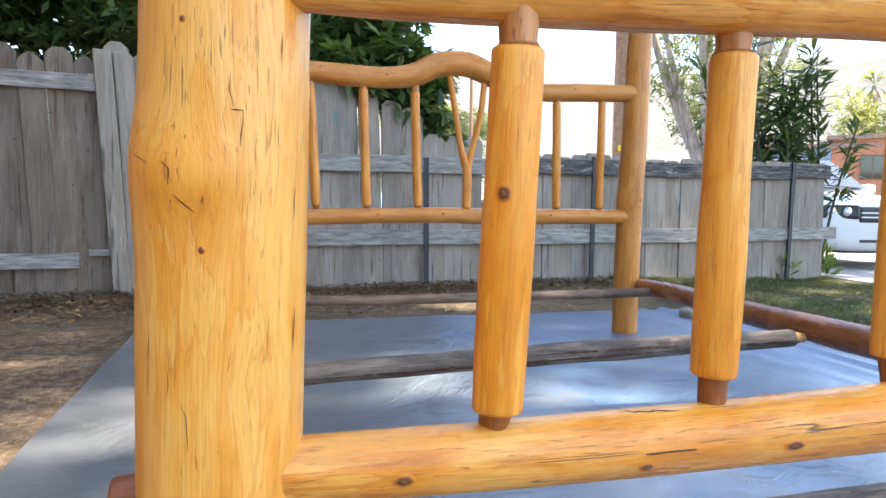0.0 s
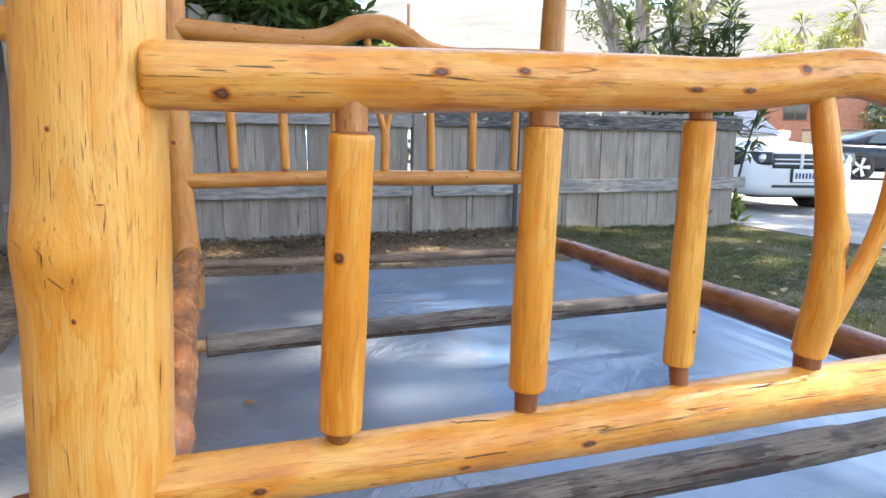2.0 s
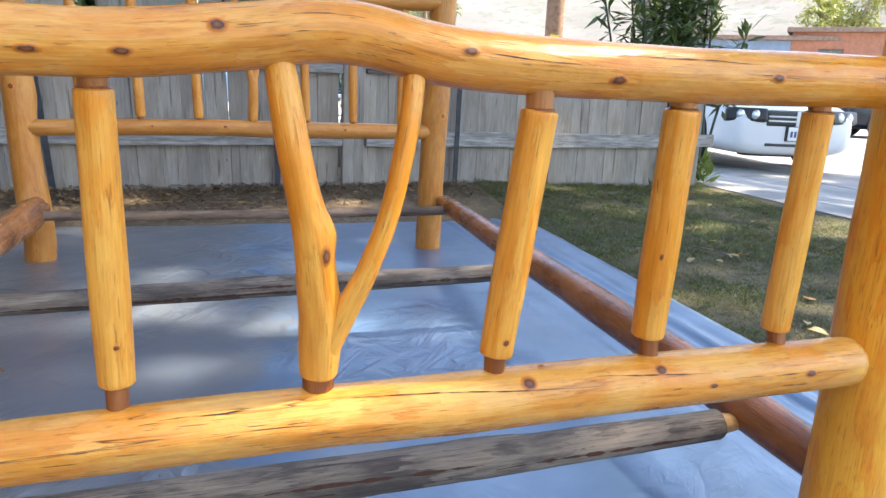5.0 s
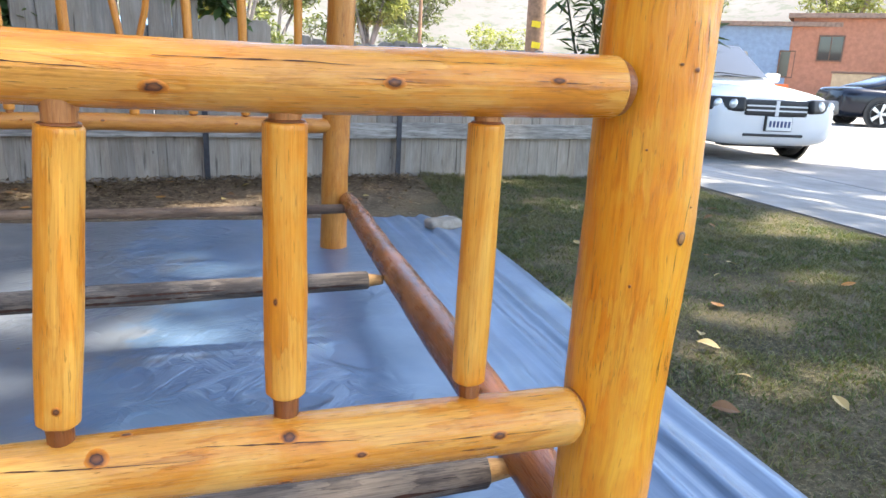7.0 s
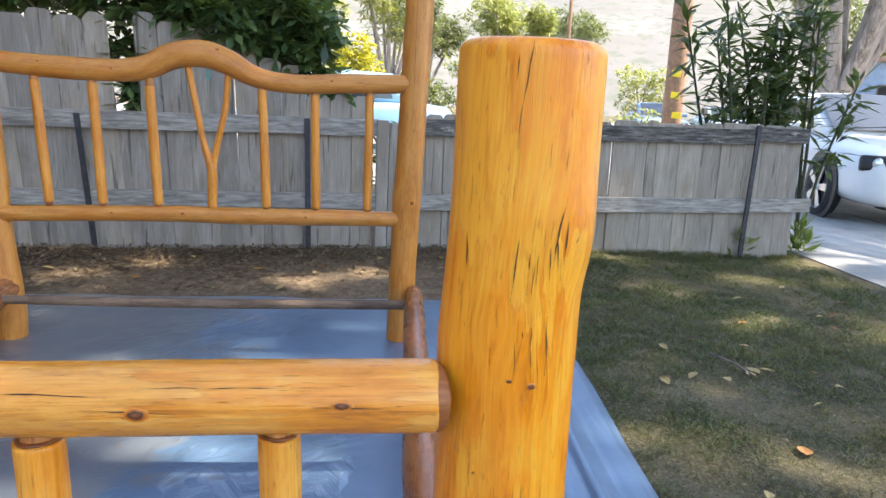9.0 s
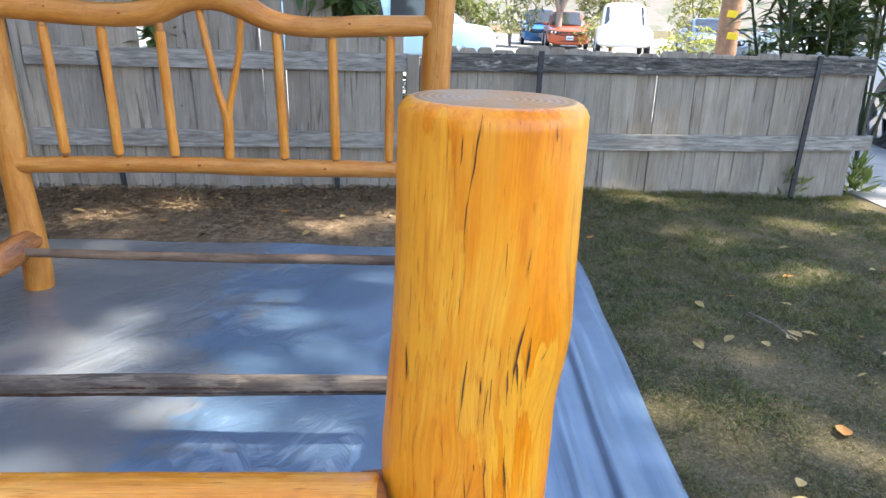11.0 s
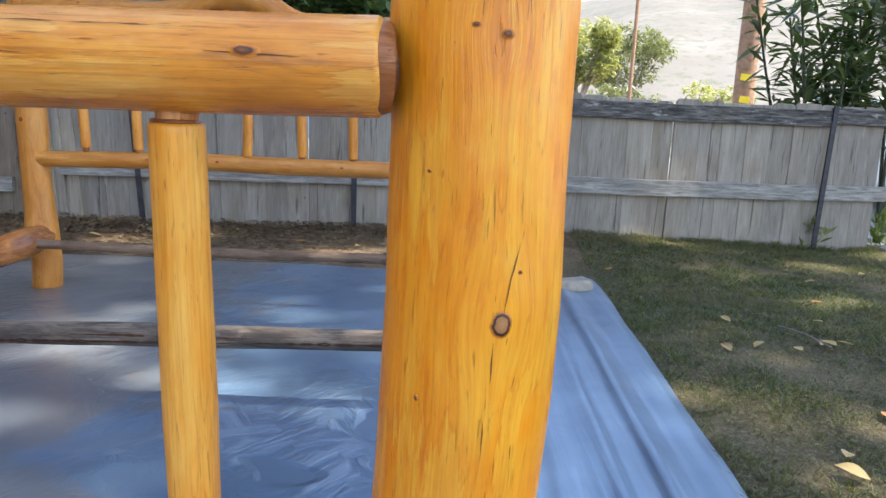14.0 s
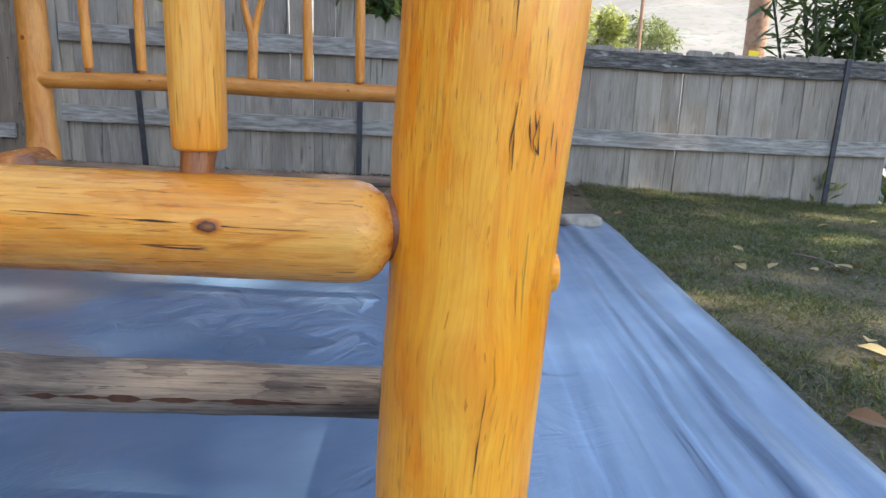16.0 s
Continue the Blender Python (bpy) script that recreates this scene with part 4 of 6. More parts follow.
# Knots and cracks of the footboard.
knots(RT, [((0.275, -1, 0.727), 0.0123, 0.0106), ((0.468, -1, 0.753), 0.0141, 0.0088), ((0.553, -1, 0.758), 0.0114, 0.0070), ((0.756, -1, 0.750), 0.0158, 0.0062), ((0.827, -1, 0.752), 0.0141, 0.0070), ((0.905, -1, 0.778), 0.0123, 0.0106),
           ((1.141, -1, 0.769), 0.0141, 0.0088), ((1.308, -1, 0.749), 0.0158, 0.0097), ((1.512, -1, 0.760), 0.0141, 0.0097), ((1.676, -1, 0.768), 0.0123, 0.0062)])
knots(RB, [((0.454, -1, 0.390), 0.0150, 0.0114), ((0.653, -1, 0.363), 0.0150, 0.0088), ((0.299, -1, 0.361), 0.0123, 0.0088), ((0.507, -1, 0.355), 0.0106, 0.0070), ((1.239, -1, 0.403), 0.0141, 0.0106), ((1.417, -1, 0.405), 0.0132, 0.0088), ((1.643, -1, 0.386), 0.0141, 0.0088), ((1.489, -1, 0.383), 0.0106, 0.0062), ((1.412, -1, 0.358), 0.0106, 0.0053)])
knots(RB, [((0.651, -0.012, 1), 0.009, 0.008), ((1.263, -0.02, 1), 0.008, 0.006)], (0, 0, -1))
knots(S1, [((0.3745, -1, 0.582), 0.0080, 0.0110)])
knots(S4, [((1.208, -1, 0.454), 0.0062, 0.0070)])
knots(S3, [((0.803, -1, 0.473), 0.0044, 0.0044)])
knots(S5, [((1.406, -1, 0.547), 0.0036, 0.0070)])
knots(FY, [((1.002, -1, 0.565), 0.0079, 0.0176)])
knots(PR, [((1.8397, -1, 0.6055), 0.0105, 0.0130)], material=M_KNOTPALE)
knots(PR, [((1.8328, -1, 0.7853), 0.0060, 0.0050), ((1.814, -1, 0.790), 0.004, 0.003), ((1.8502, -1, 0.6395), 0.0020, 0.0020), ((1.7898, -1, 0.7012), 0.0020, 0.0020), ((1.7872, -1, 0.5505), 0.0022, 0.0032)])
knots(PL, [((0.155, -1, 0.540), 0.0035, 0.0044), ((0.144, -1, 0.694), 0.0030, 0.0036)])
knots(HT, [((1.075, 1, 1.173), 0.016, 0.009), ((0.685, 1, 1.086), 0.013, 0.009), ((0.425, 1, 1.101), 0.010, 0.008), ((1.505, 1, 1.076), 0.012, 0.008)])
knots(HB, [((0.925, 1, 0.538), 0.015, 0.010), ((0.655, 1, 0.534), 0.011, 0.007), ((1.405, 1, 0.536), 0.012, 0.009)])
knots(HL, [((0.190, 1, 0.666), 0.018, 0.018), ((0.195, 1, 1.256), 0.016, 0.014)])
knots(HR, [((1.832, 1, 0.606), 0.018, 0.018)])
cracks(PR, [(0.0030, (1.8170, 1.0644), (1.8148, 1.0506), (1.8133, 1.0322), (1.8101, 1.0093), (1.8097, 0.9939)), (0.0016, (1.8064, 1.0536), (1.8058, 1.0352)), (0.0016, (1.8608, 1.0599), (1.8616, 1.0495)), (0.0014, (1.8506, 0.9852), (1.8488, 0.9654)), (0.0014, (1.8353, 0.9896), (1.8352, 0.9679)), (0.0034, (1.8524, 0.9471), (1.8498, 0.9343), (1.8473, 0.9213), (1.8449, 0.9046), (1.8442, 0.8874)), (0.0034, (1.8550, 0.9256), (1.8535, 0.9072), (1.8536, 0.8899)), (0.0026, (1.8486, 0.9278), (1.8462, 0.9113), (1.8485, 0.8863)), (0.0020, (1.8411, 0.9282), (1.8403, 0.9082)), (0.0026, (1.8408, 0.9048), (1.8417, 0.8777))])
cracks(PR, [(0.0026, (1.8405, 0.6110), (1.8440, 0.6350), (1.8510, 0.6660)), (0.0022, (1.8350, 0.5935), (1.8345, 0.5650))])
cracks(PR, [(0.0018, (1.8355, 0.9217), (1.8348, 0.9050)), (0.0026, (1.8147, 0.9106), (1.8129, 0.8872), (1.8109, 0.8580)), (0.0020, (1.8242, 0.8999), (1.8241, 0.8862)), (0.0022, (1.8288, 0.8914), (1.8275, 0.8704), (1.8273, 0.8597)), (0.0018, (1.8308, 0.8983), (1.8308, 0.8704)), (0.0020, (1.8236, 0.8739), (1.8233, 0.8578)), (0.0022, (1.7759, 0.9113), (1.7765, 0.8837)), (0.0026, (1.8428, 0.8462), (1.8428, 0.8331), (1.8444, 0.8176), (1.8443, 0.7941)), (0.0020, (1.8449, 0.8290), (1.8460, 0.7978)), (0.0020, (1.8296, 0.8377), (1.8298, 0.8188), (1.8312, 0.8032))])
cracks(PR, [(0.0018, (1.8157, 0.8259), (1.8176, 0.8107), (1.8175, 0.7951)), (0.0016, (1.8223, 0.8338), (1.8228, 0.8282)), (0.0016, (1.8668, 0.9138), (1.8627, 0.9076)), (0.0022, (1.8312, 0.5394), (1.8314, 0.5110)), (0.0018, (1.8512, 0.5197), (1.8513, 0.5081)), (0.0026, (1.8344, 0.4740), (1.8346, 0.4319)), (0.0022, (1.8469, 0.4692), (1.8486, 0.4550)), (0.0026, (1.8501, 0.4688), (1.8511, 0.4424), (1.8475, 0.4491)), (0.0022, (1.8568, 0.4535), (1.8553, 0.4333)), (0.0020, (1.8600, 0.4648), (1.8599, 0.4445))])
cracks(PR, [(0.0018, (1.8362, 0.4877), (1.8358, 0.4759)), (0.0022, (1.8356, 0.4741), (1.8323, 0.4467), (1.8332, 0.4293)), (0.0022, (1.8440, 0.4661), (1.8442, 0.4541), (1.8469, 0.4438)), (0.0022, (1.8505, 0.4664), (1.8470, 0.4508), (1.8500, 0.4369)), (0.0020, (1.8639, 0.4548), (1.8639, 0.4335)), (0.0018, (1.8670, 0.4655), (1.8670, 0.4567)), (0.0024, (1.8282, 0.2879), (1.8246, 0.2436), (1.8221, 0.2094))])
cracks(PL, [(0.0020, (0.1746, 0.6591), (0.1738, 0.6478), (0.1759, 0.6367)), (0.0020, (0.1744, 0.6347), (0.1824, 0.6346)), (0.0016, (0.1824, 0.6334), (0.1801, 0.6105)), (0.0018, (0.1713, 0.6922), (0.1708, 0.6811)), (0.0022, (0.2174, 0.5851), (0.2155, 0.5480)), (0.0018, (0.2076, 0.5545), (0.2068, 0.5282)), (0.0020, (0.2172, 0.4956), (0.2149, 0.4563)), (0.0018, (0.1396, 0.4361), (0.1440, 0.4253), (0.1449, 0.4017)), (0.0018, (0.1987, 0.4928), (0.1966, 0.4609)), (0.0018, (0.2080, 0.6914), (0.2080, 0.6640)), (0.0016, (0.1331, 0.4716), (0.1315, 0.4401)), (0.0018, (0.1191, 0.4856), (0.1170, 0.4374)), (0.0022, (0.1290, 0.6001), (0.1347, 0.5944), (0.1334, 0.5831)), (0.0022, (0.1095, 0.6049), (0.1196, 0.5985)), (0.0020, (0.1363, 0.5774), (0.1510, 0.5651))])
cracks(RT, [(0.0022, (0.408, 0.754), (0.428, 0.753)), (0.0031, (0.435, 0.750), (0.465, 0.749), (0.512, 0.747)), (0.0022, (0.534, 0.753), (0.584, 0.752)), (0.0022, (0.738, 0.751), (0.774, 0.750)), (0.0026, (0.892, 0.780), (0.932, 0.782)), (0.0031, (1.145, 0.769), (1.218, 0.764), (1.272, 0.762)), (0.0026, (1.308, 0.774), (1.417, 0.775), (1.489, 0.773)), (0.0022, (1.471, 0.763), (1.543, 0.761)), (0.0022, (1.507, 0.780), (1.670, 0.781)), (0.0022, (1.652, 0.767), (1.706, 0.766))])
cracks(RB, [(0.0026, (1.018, 0.404), (1.127, 0.402), (1.231, 0.397), (1.326, 0.395)), (0.0024, (1.326, 0.405), (1.489, 0.397)), (0.0026, (1.516, 0.390), (1.643, 0.387), (1.715, 0.386)), (0.0022, (0.457, 0.397), (0.548, 0.395)), (0.0022, (0.620, 0.379), (0.675, 0.381)), (0.0020, (0.856, 0.399), (0.946, 0.401))])
cracks(HR, [(0.0030, (1.832, 1.70), (1.828, 1.30), (1.826, 1.0), (1.818, 0.75))])
cracks(S1, [(0.0010, (0.384, 0.639), (0.383, 0.612)), (0.0008, (0.392, 0.525), (0.391, 0.495))])
cracks(S5, [(0.0012, (1.409, 0.691), (1.408, 0.669)), (0.0010, (1.396, 0.639), (1.397, 0.621)), (0.0010, (1.408, 0.595), (1.408, 0.573))])
# Cut branch stubs on the outer sides of the foot posts.
log("branch_stub", [(0.105, 0.01, 0.345, 0.020), (0.085, 0.01, 0.345, 0.018)], [M_TENON, M_END], PL, "cut branch stub", rings=6, seg=16, wob=0.1, end="chamfer")
log("branch_stub", [(0.115, 0.05, 0.785, 0.017), (0.080, 0.075, 0.79, 0.015)], [M_POST, M_END], PL, "cut branch stub", rings=6, seg=16, wob=0.1, end="chamfer")
log("branch_stub", [(1.85, 0.0, 0.357, 0.016), (1.876, 0.0, 0.357, 0.014)], [M_POSTAMBER, M_ENDDARK], PR, "cut branch stub", rings=6, seg=16, wob=0.12, end="chamfer")


# ---- unseen wall, added to block skylight from the left ----
side = part("shade_wall", box((0.25, 13.0, 4.6), (-2.15, -2.9, 2.2), 0.01), M_SHADEWALL, None, "")
tagged(side, "unseen plain brown wall added to darken the left side", "wall", "", "structure")

# ---- fence ----
def picket(parent, x, y, w, h, t=0.018, ear=0.03, lean=0.0, material=None, z0=-0.03):
    """One fence board with clipped top corners, worn and slightly wavy edges, a little warped. x: its middle at the ground."""
    r = RNG
    e = ear * (0.7 + 0.5 * r.random())
    warp, seed = r.uniform(-0.008, 0.008), r.uniform(0, 90)
    levels = [(z0, 0.0), *((z0 + (h - e - z0) * k / 6, 0.0) for k in range(1, 7)), (h - e * 0.35, e * 0.55), (h, e)]
    V, F = [], []
    for z, cut in levels:
        for side in (-1, 1):
            for yy, inset in ((-t / 2, 0.004), (-t / 2 + 0.004, 0.0), (t / 2, 0.0)):
                wave = 0.0022 * noise.noise(Vector((seed + side * 7, z * 7, 0))) + 0.001 * noise.noise(Vector((seed + side * 3, z * 31, 4)))
                V.append((x + side * (w / 2 - cut - inset + wave) + lean * z, y + yy + warp * z, z - (inset if z > h - 0.001 else 0)))
    for i in range(len(levels) - 1):
        a, b = i * 6, i * 6 + 6
        F += [(a, a + 3, b + 3, b), (a + 3, a + 4, b + 4, b + 3), (a + 4, a + 5, b + 5, b + 4), (a + 5, a + 2, b + 2, b + 5), (a + 2, a + 1, b + 1, b + 2), (a + 1, a, b, b + 1)]
    n = len(V) - 6
    F += [(0, 1, 2, 5, 4, 3), (n, n + 3, n + 4, n + 5, n + 2, n + 1)]
    return mesh_object("picket", V, F, material or M_BOARD, parent, "", False)


def rail(parent, x0, x1, y, z, h=0.088, t=0.036, dz=0.0, name="rail", material=M_RAIL):
    """A rail of several short lengths of wavy-edged board, from x0 to x1."""
    b = box((x1 - x0, t, h), ((x0 + x1) / 2, y, z), 0.004, pose(0, 0, 0, 0, -math.degrees(math.atan2(dz, x1 - x0)), 0))
    bmesh.ops.bisect_plane(b, geom=b.verts[:] + b.edges[:] + b.faces[:], plane_co=((x0 + x1) / 2, y, z), plane_no=(1, 0, 0))
    for k in range(1, 12):
        bmesh.ops.bisect_plane(b, geom=b.verts[:] + b.edges[:] + b.faces[:], plane_co=(x0 + (x1 - x0) * k / 12, y, z), plane_no=(1, 0, 0))
    for v in b.verts:
        v.co.z += 0.006 * noise.noise(Vector((v.co.x * 2, y, z))) + 0.003 * noise.noise(Vector((v.co.x * 9, v.co.z * 20, z)))
    return part(name, b, material, parent)


def steel_post(parent, x, y, h, lean=0.0):
    b = box((0.034, 0.006, h), (0, 0, h / 2), 0.001)
    box((0.006, 0.03, h), (0, 0.016, h / 2), 0.001, None, b)
    b.transform(Matrix.Translation((x, y, 0)) @ pose(0, 0, 0, 0, lean, 0))
    return part("steel_post", b, M_STEEL, parent, "dark steel stake")


def fence_y(x):
    """The fence runs a little askew to the bed."""
    return 3.785 + 0.10 * x


# The fence's own line: x along it, y across it.
FENCE = pose(0, 3.785, 0, 0, 0, math.degrees(math.atan(0.10)))


def boards(parent, joints, tops, gaps=(), **kw):
    """Boards between joints given as (place at the ground, lean)."""
    for (a, la), (b, lb), h in zip(joints, joints[1:], tops):
        cut = 0.004 if round(b, 3) in gaps else 0.0006
        picket(parent, (a + b) / 2 - cut / 2, RNG.uniform(-0.005, 0.005), b - a + (0.004 if cut < 0.002 else -0.001 - cut), h + RNG.uniform(-0.004, 0.004), lean=(la + lb) / 2, **kw)


tall = thing("tall_fence", "tall weathered grey picket fence stepping down towards the street", "fence", m=FENCE)
boards(tall, [(-0.524, -0.075), (-0.381, -0.072), (-0.237, -0.072), (-0.102, -0.070), (0.053, -0.068), (0.180, -0.062), (0.314, -0.056), (0.440, -0.050), (0.577, -0.046), (0.712, -0.045), (0.848, -0.045), (0.976, -0.022), (1.104, -0.014), (1.246, -0.012), (1.393, -0.010), (1.523, -0.008), (1.659, 0.0)],
       [1.41, 1.405, 1.443, 1.412, 1.442, 0.893, 1.46, 1.413, 1.384, 1.364, 1.300, 1.237, 1.200, 1.035, 1.04, 1.03], ear=0.04)
rail(tall, -0.50, 1.69, -0.029, 0.832, 0.106, 0.036, 0.01)
rail(tall, -0.50, 1.69, -0.029, 0.365, 0.098)
steel_post(tall, -0.020, -0.055, 0.865, -4.2)
steel_post(tall, 1.252, -0.055, 0.88, -0.6)
# Old paint smears on three boards.
for sx_, sz_, sw_, sh_ in ((0.475, 1.10, 0.022, 0.045), (0.50, 1.05, 0.015, 0.020), (0.655, 1.12, 0.016, 0.040)):
    b = bmesh.new()
    bmesh.ops.create_circle(b, cap_ends=True, segments=18, radius=1)
    for v in b.verts:
        q = 1 + 0.6 * noise.noise(Vector((v.co.x * 1.7 + sx_ * 40, v.co.y * 1.7, sz_)))
        v.co = Vector((sx_ + v.co.x * sw_ * q, -0.0165, sz_ + v.co.y * sh_ * q))
    part("paint_smear", b, M_GREENPAINT, tall, "faded green paint smear")

low = thing("low_fence", "low weathered grey picket fence with a dark capping rail", "fence", m=FENCE)
picket(low, 1.714, -0.03, 0.075, 0.885, 0.05, 0.004)
picket(low, 1.792, -0.02, 0.070, 0.87, 0.03, 0.004)
LOWJ = [1.834, 1.917, 2.002, 2.127, 2.215, 2.356, 2.469, 2.571, 2.685, 2.844, 2.991, 3.158, 3.297, 3.464, 3.548, 3.625, 3.798, 3.959, 4.115, 4.294, 4.442, 4.603, 4.758]
boards(low, [(v, RNG.uniform(-0.010, 0.004)) for v in LOWJ], [RNG.uniform(0.925, 0.958) for _ in LOWJ], gaps=(3.297, 3.548, 2.127), ear=0.022)
rail(low, 1.84, 4.35, -0.030, 0.858, 0.106, 0.036, 0.015, material=M_RAILDARK)
rail(low, 4.36, 4.77, -0.030, 0.885, 0.104, material=M_RAILDARK)
rail(low, 1.84, 4.33, -0.030, 0.372, 0.104, 0.036, 0.01)
rail(low, 4.34, 4.86, -0.030, 0.380, 0.100, 0.036, 0.01)
steel_post(low, 2.497, -0.058, 0.93, 0.5)
steel_post(low, 4.335, -0.058, 0.95, 1.6)

gate = thing("garden_gate", "old grey board gate with worn rails and a square latch plate", "gate", m=FENCE)
boards(gate, [(-1.82, -0.05), (-1.69, -0.05), (-1.56, -0.05), (-1.42, -0.05), (-1.28, -0.05), (-1.135, -0.055), (-0.985, -0.055), (-0.857, -0.053), (-0.726, -0.045), (-0.600, -0.058)],
       [1.38, 1.41, 1.37, 1.40, 1.37, 1.412, 1.367, 1.411, 1.365], ear=0.05, material=M_GATEBOARD, z0=0.06)
rail(gate, -1.82, -0.655, -0.032, 1.222, 0.086, 0.034, -0.01)
rail(gate, -1.82, -0.770, -0.032, 0.246, 0.084, 0.034, -0.01)
part("latch_plate", box((0.045, 0.004, 0.045), (-0.690, -0.053, 1.245), 0.001), M_STONE, gate, "pale square latch plate")
part("hinge", box((0.125, 0.012, 0.036), (-0.660, -0.045, 0.288), 0.003), M_RAIL, gate, "grey wooden hinge plate")
for nx_, nz_ in ((-1.075, 0.90), (-0.905, 1.05), (-0.95, 0.72), (-0.72, 0.85), (-0.80, 0.66), (-0.75, 0.40)):
    part("nail", cylinder(0.005, 0.006, (nx_, -0.012, nz_), "y", 10), M_STEEL, gate, "rusty nail head")
gp_ = thing("gate_post", "weathered grey timber gate post beside the gate", "post", m=FENCE)
picket(gp_, -0.553, -0.035, 0.092, 1.40, 0.06, 0.004, -0.062)
picket(gp_, -0.488, -0.02, 0.045, 1.395, 0.03, 0.01, -0.055)
picket(gp_, -0.505, 0.035, 0.13, 1.47, 0.02, 0.035, -0.05)
far = thing("side_fence", "weathered grey board fence closing the yard", "fence", m=FENCE)
for i in range(16):
    picket(far, -4.4 + i * 0.16, 0.02, 0.155, 1.38)
rail(far, -4.5, -1.83, -0.01, 1.2)
rail(far, -4.5, -1.83, -0.01, 0.25)

trellis = thing("trellis_frame", "dark green steel trellis frame behind the gate", "trellis")
for xx in (-1.18, -0.62):
    part("upright", box((0.05, 0.05, 2.3), (xx, 4.45, 1.15), 0.004), M_GREENSTEEL, trellis)
part("crossbar", box((2.0, 0.04, 0.055), (-1.25, 4.45, 1.67), 0.004), M_GREENSTEEL, trellis)
part("crossbar", box((2.0, 0.04, 0.055), (-1.25, 4.45, 2.26), 0.004), M_GREENSTEEL, trellis)


# ---- plants ----
def limb(points, seed, seg=12):
    return tube(points, rings=16, seg=seg, wob=0.10, seed=seed)


def woody(name, limbs, parent, material=M_BARK, label=""):
    """The first limb takes the name; a trunk's further limbs are parts of their own."""
    for i, pts in enumerate(limbs):
        v, f3, s, r = limb(pts, i * 1.7)
        mesh_object(name if i == 0 or name != "trunk" else "limb", v, f3, material, parent, label, True)


def blob_points(rg, centres, count):
    """Places scattered in uneven clumps: centres are (x, y, z, radius)."""
    out = []
    for cx, cy, cz, r in centres:
        for _ in range(int(count * r * r)):
            d = rg.randn(3)
            d /= np.linalg.norm(d)
            q = r * (0.55 + 0.45 * rg.rand() ** 0.5)
            q *= 1 + 0.25 * noise.noise(Vector(d * 2.3 + cx))
            out.append((cx + d[0] * q, cy + d[1] * q, cz + d[2] * q * 0.85))
    return out


rg = np.random.RandomState(11)
vine = thing("shrub_tree", "dark green shrub tree with fanned leaves hanging over the fence", "tree")
woody("trunk", [[(-0.2, 5.1, 0, 0.07), (-0.15, 5.1, 1.0, 0.06), (0.1, 5.0, 1.9, 0.045), (0.4, 4.9, 2.6, 0.03)], [(-0.15, 5.1, 0.9, 0.05), (-0.6, 5.0, 1.7, 0.04), (-0.9, 4.9, 2.5, 0.025)], [(0.0, 5.05, 1.5, 0.04), (0.6, 4.9, 1.8, 0.03), (1.1, 4.8, 2.0, 0.02)]], vine)
cl = [(rg.uniform(-1.5, 1.0), rg.uniform(4.35, 5.4), rg.uniform(1.7, 3.2), rg.uniform(0.30, 0.48)) for _ in range(60)]
cl += [(0.25, 4.30, 1.40, 0.24), (0.25, 4.12, 1.18, 0.13), (0.26, 4.10, 0.98, 0.11), (0.27, 4.10, 0.86, 0.07), (0.6, 4.35, 1.58, 0.28), (0.95, 4.35, 1.50, 0.26), (1.2, 4.4, 1.42, 0.24), (1.38, 4.45, 1.30, 0.18), (0.0, 4.32, 1.66, 0.24), (-0.4, 4.32, 1.68, 0.24), (1.2, 4.45, 1.72, 0.32), (0.85, 4.35, 1.85, 0.34), (1.3, 4.5, 1.55, 0.25)]
cl += [(rg.uniform(0.3, 1.45), rg.uniform(4.4, 5.2), rg.uniform(1.5, 2.9), rg.uniform(0.26, 0.42)) for _ in range(34)]
cl += [(rg.uniform(-2.2, -0.7), rg.uniform(4.6, 5.3), rg.uniform(1.65, 2.5), rg.uniform(0.30, 0.45)) for _ in range(26)]
cl += [(rg.uniform(-2.3, -0.75), rg.uniform(4.5, 5.0), rg.uniform(1.48, 1.85), rg.uniform(0.22, 0.34)) for _ in range(20)]
cl = [(1.2 + (a - 1.38) * 0.94, fence_y(a) + 0.10 + (b - 4.1) * 0.9, 0.8 + (c - 0.70) * 0.94, d * 0.94) for a, b, c, d in cl]
OVERHANG = ((0.22, 1.22, 0.12), (0.24, 1.06, 0.09), (0.27, 1.45, 0.15), (0.45, 1.56, 0.16), (0.62, 1.47, 0.16), (0.78, 1.42, 0.17), (0.93, 1.39, 0.17), (1.06, 1.33, 0.16), (1.18, 1.25, 0.14), (1.30, 1.16, 0.12), (1.38, 1.08, 0.09), (1.26, 1.40, 0.16), (1.10, 1.52, 0.18), (-0.3, 1.66, 0.18), (-0.02, 1.62, 0.17), (0.20, 0.94, 0.10), (0.28, 0.98, 0.10))
cl = [c for c in cl if c[0] + 0.5 * c[3] < 1.30]
for vx, vz, vr in OVERHANG * 4:
    cl.append((vx, fence_y(vx) + (0.09 if vx > 0.35 else 0.14), vz, vr))
# High clumps out of view, added to keep skylight off the left fence.
cl += [(rg.uniform(-2.8, 1.0), rg.uniform(3.5, 5.2), rg.uniform(3.0, 4.6), rg.uniform(0.35, 0.55)) for _ in range(44)]
leaf_cloud("crown", blob_points(rg, cl, 400), 0.12, M_LEAFDARK, vine, 0.36, 7)

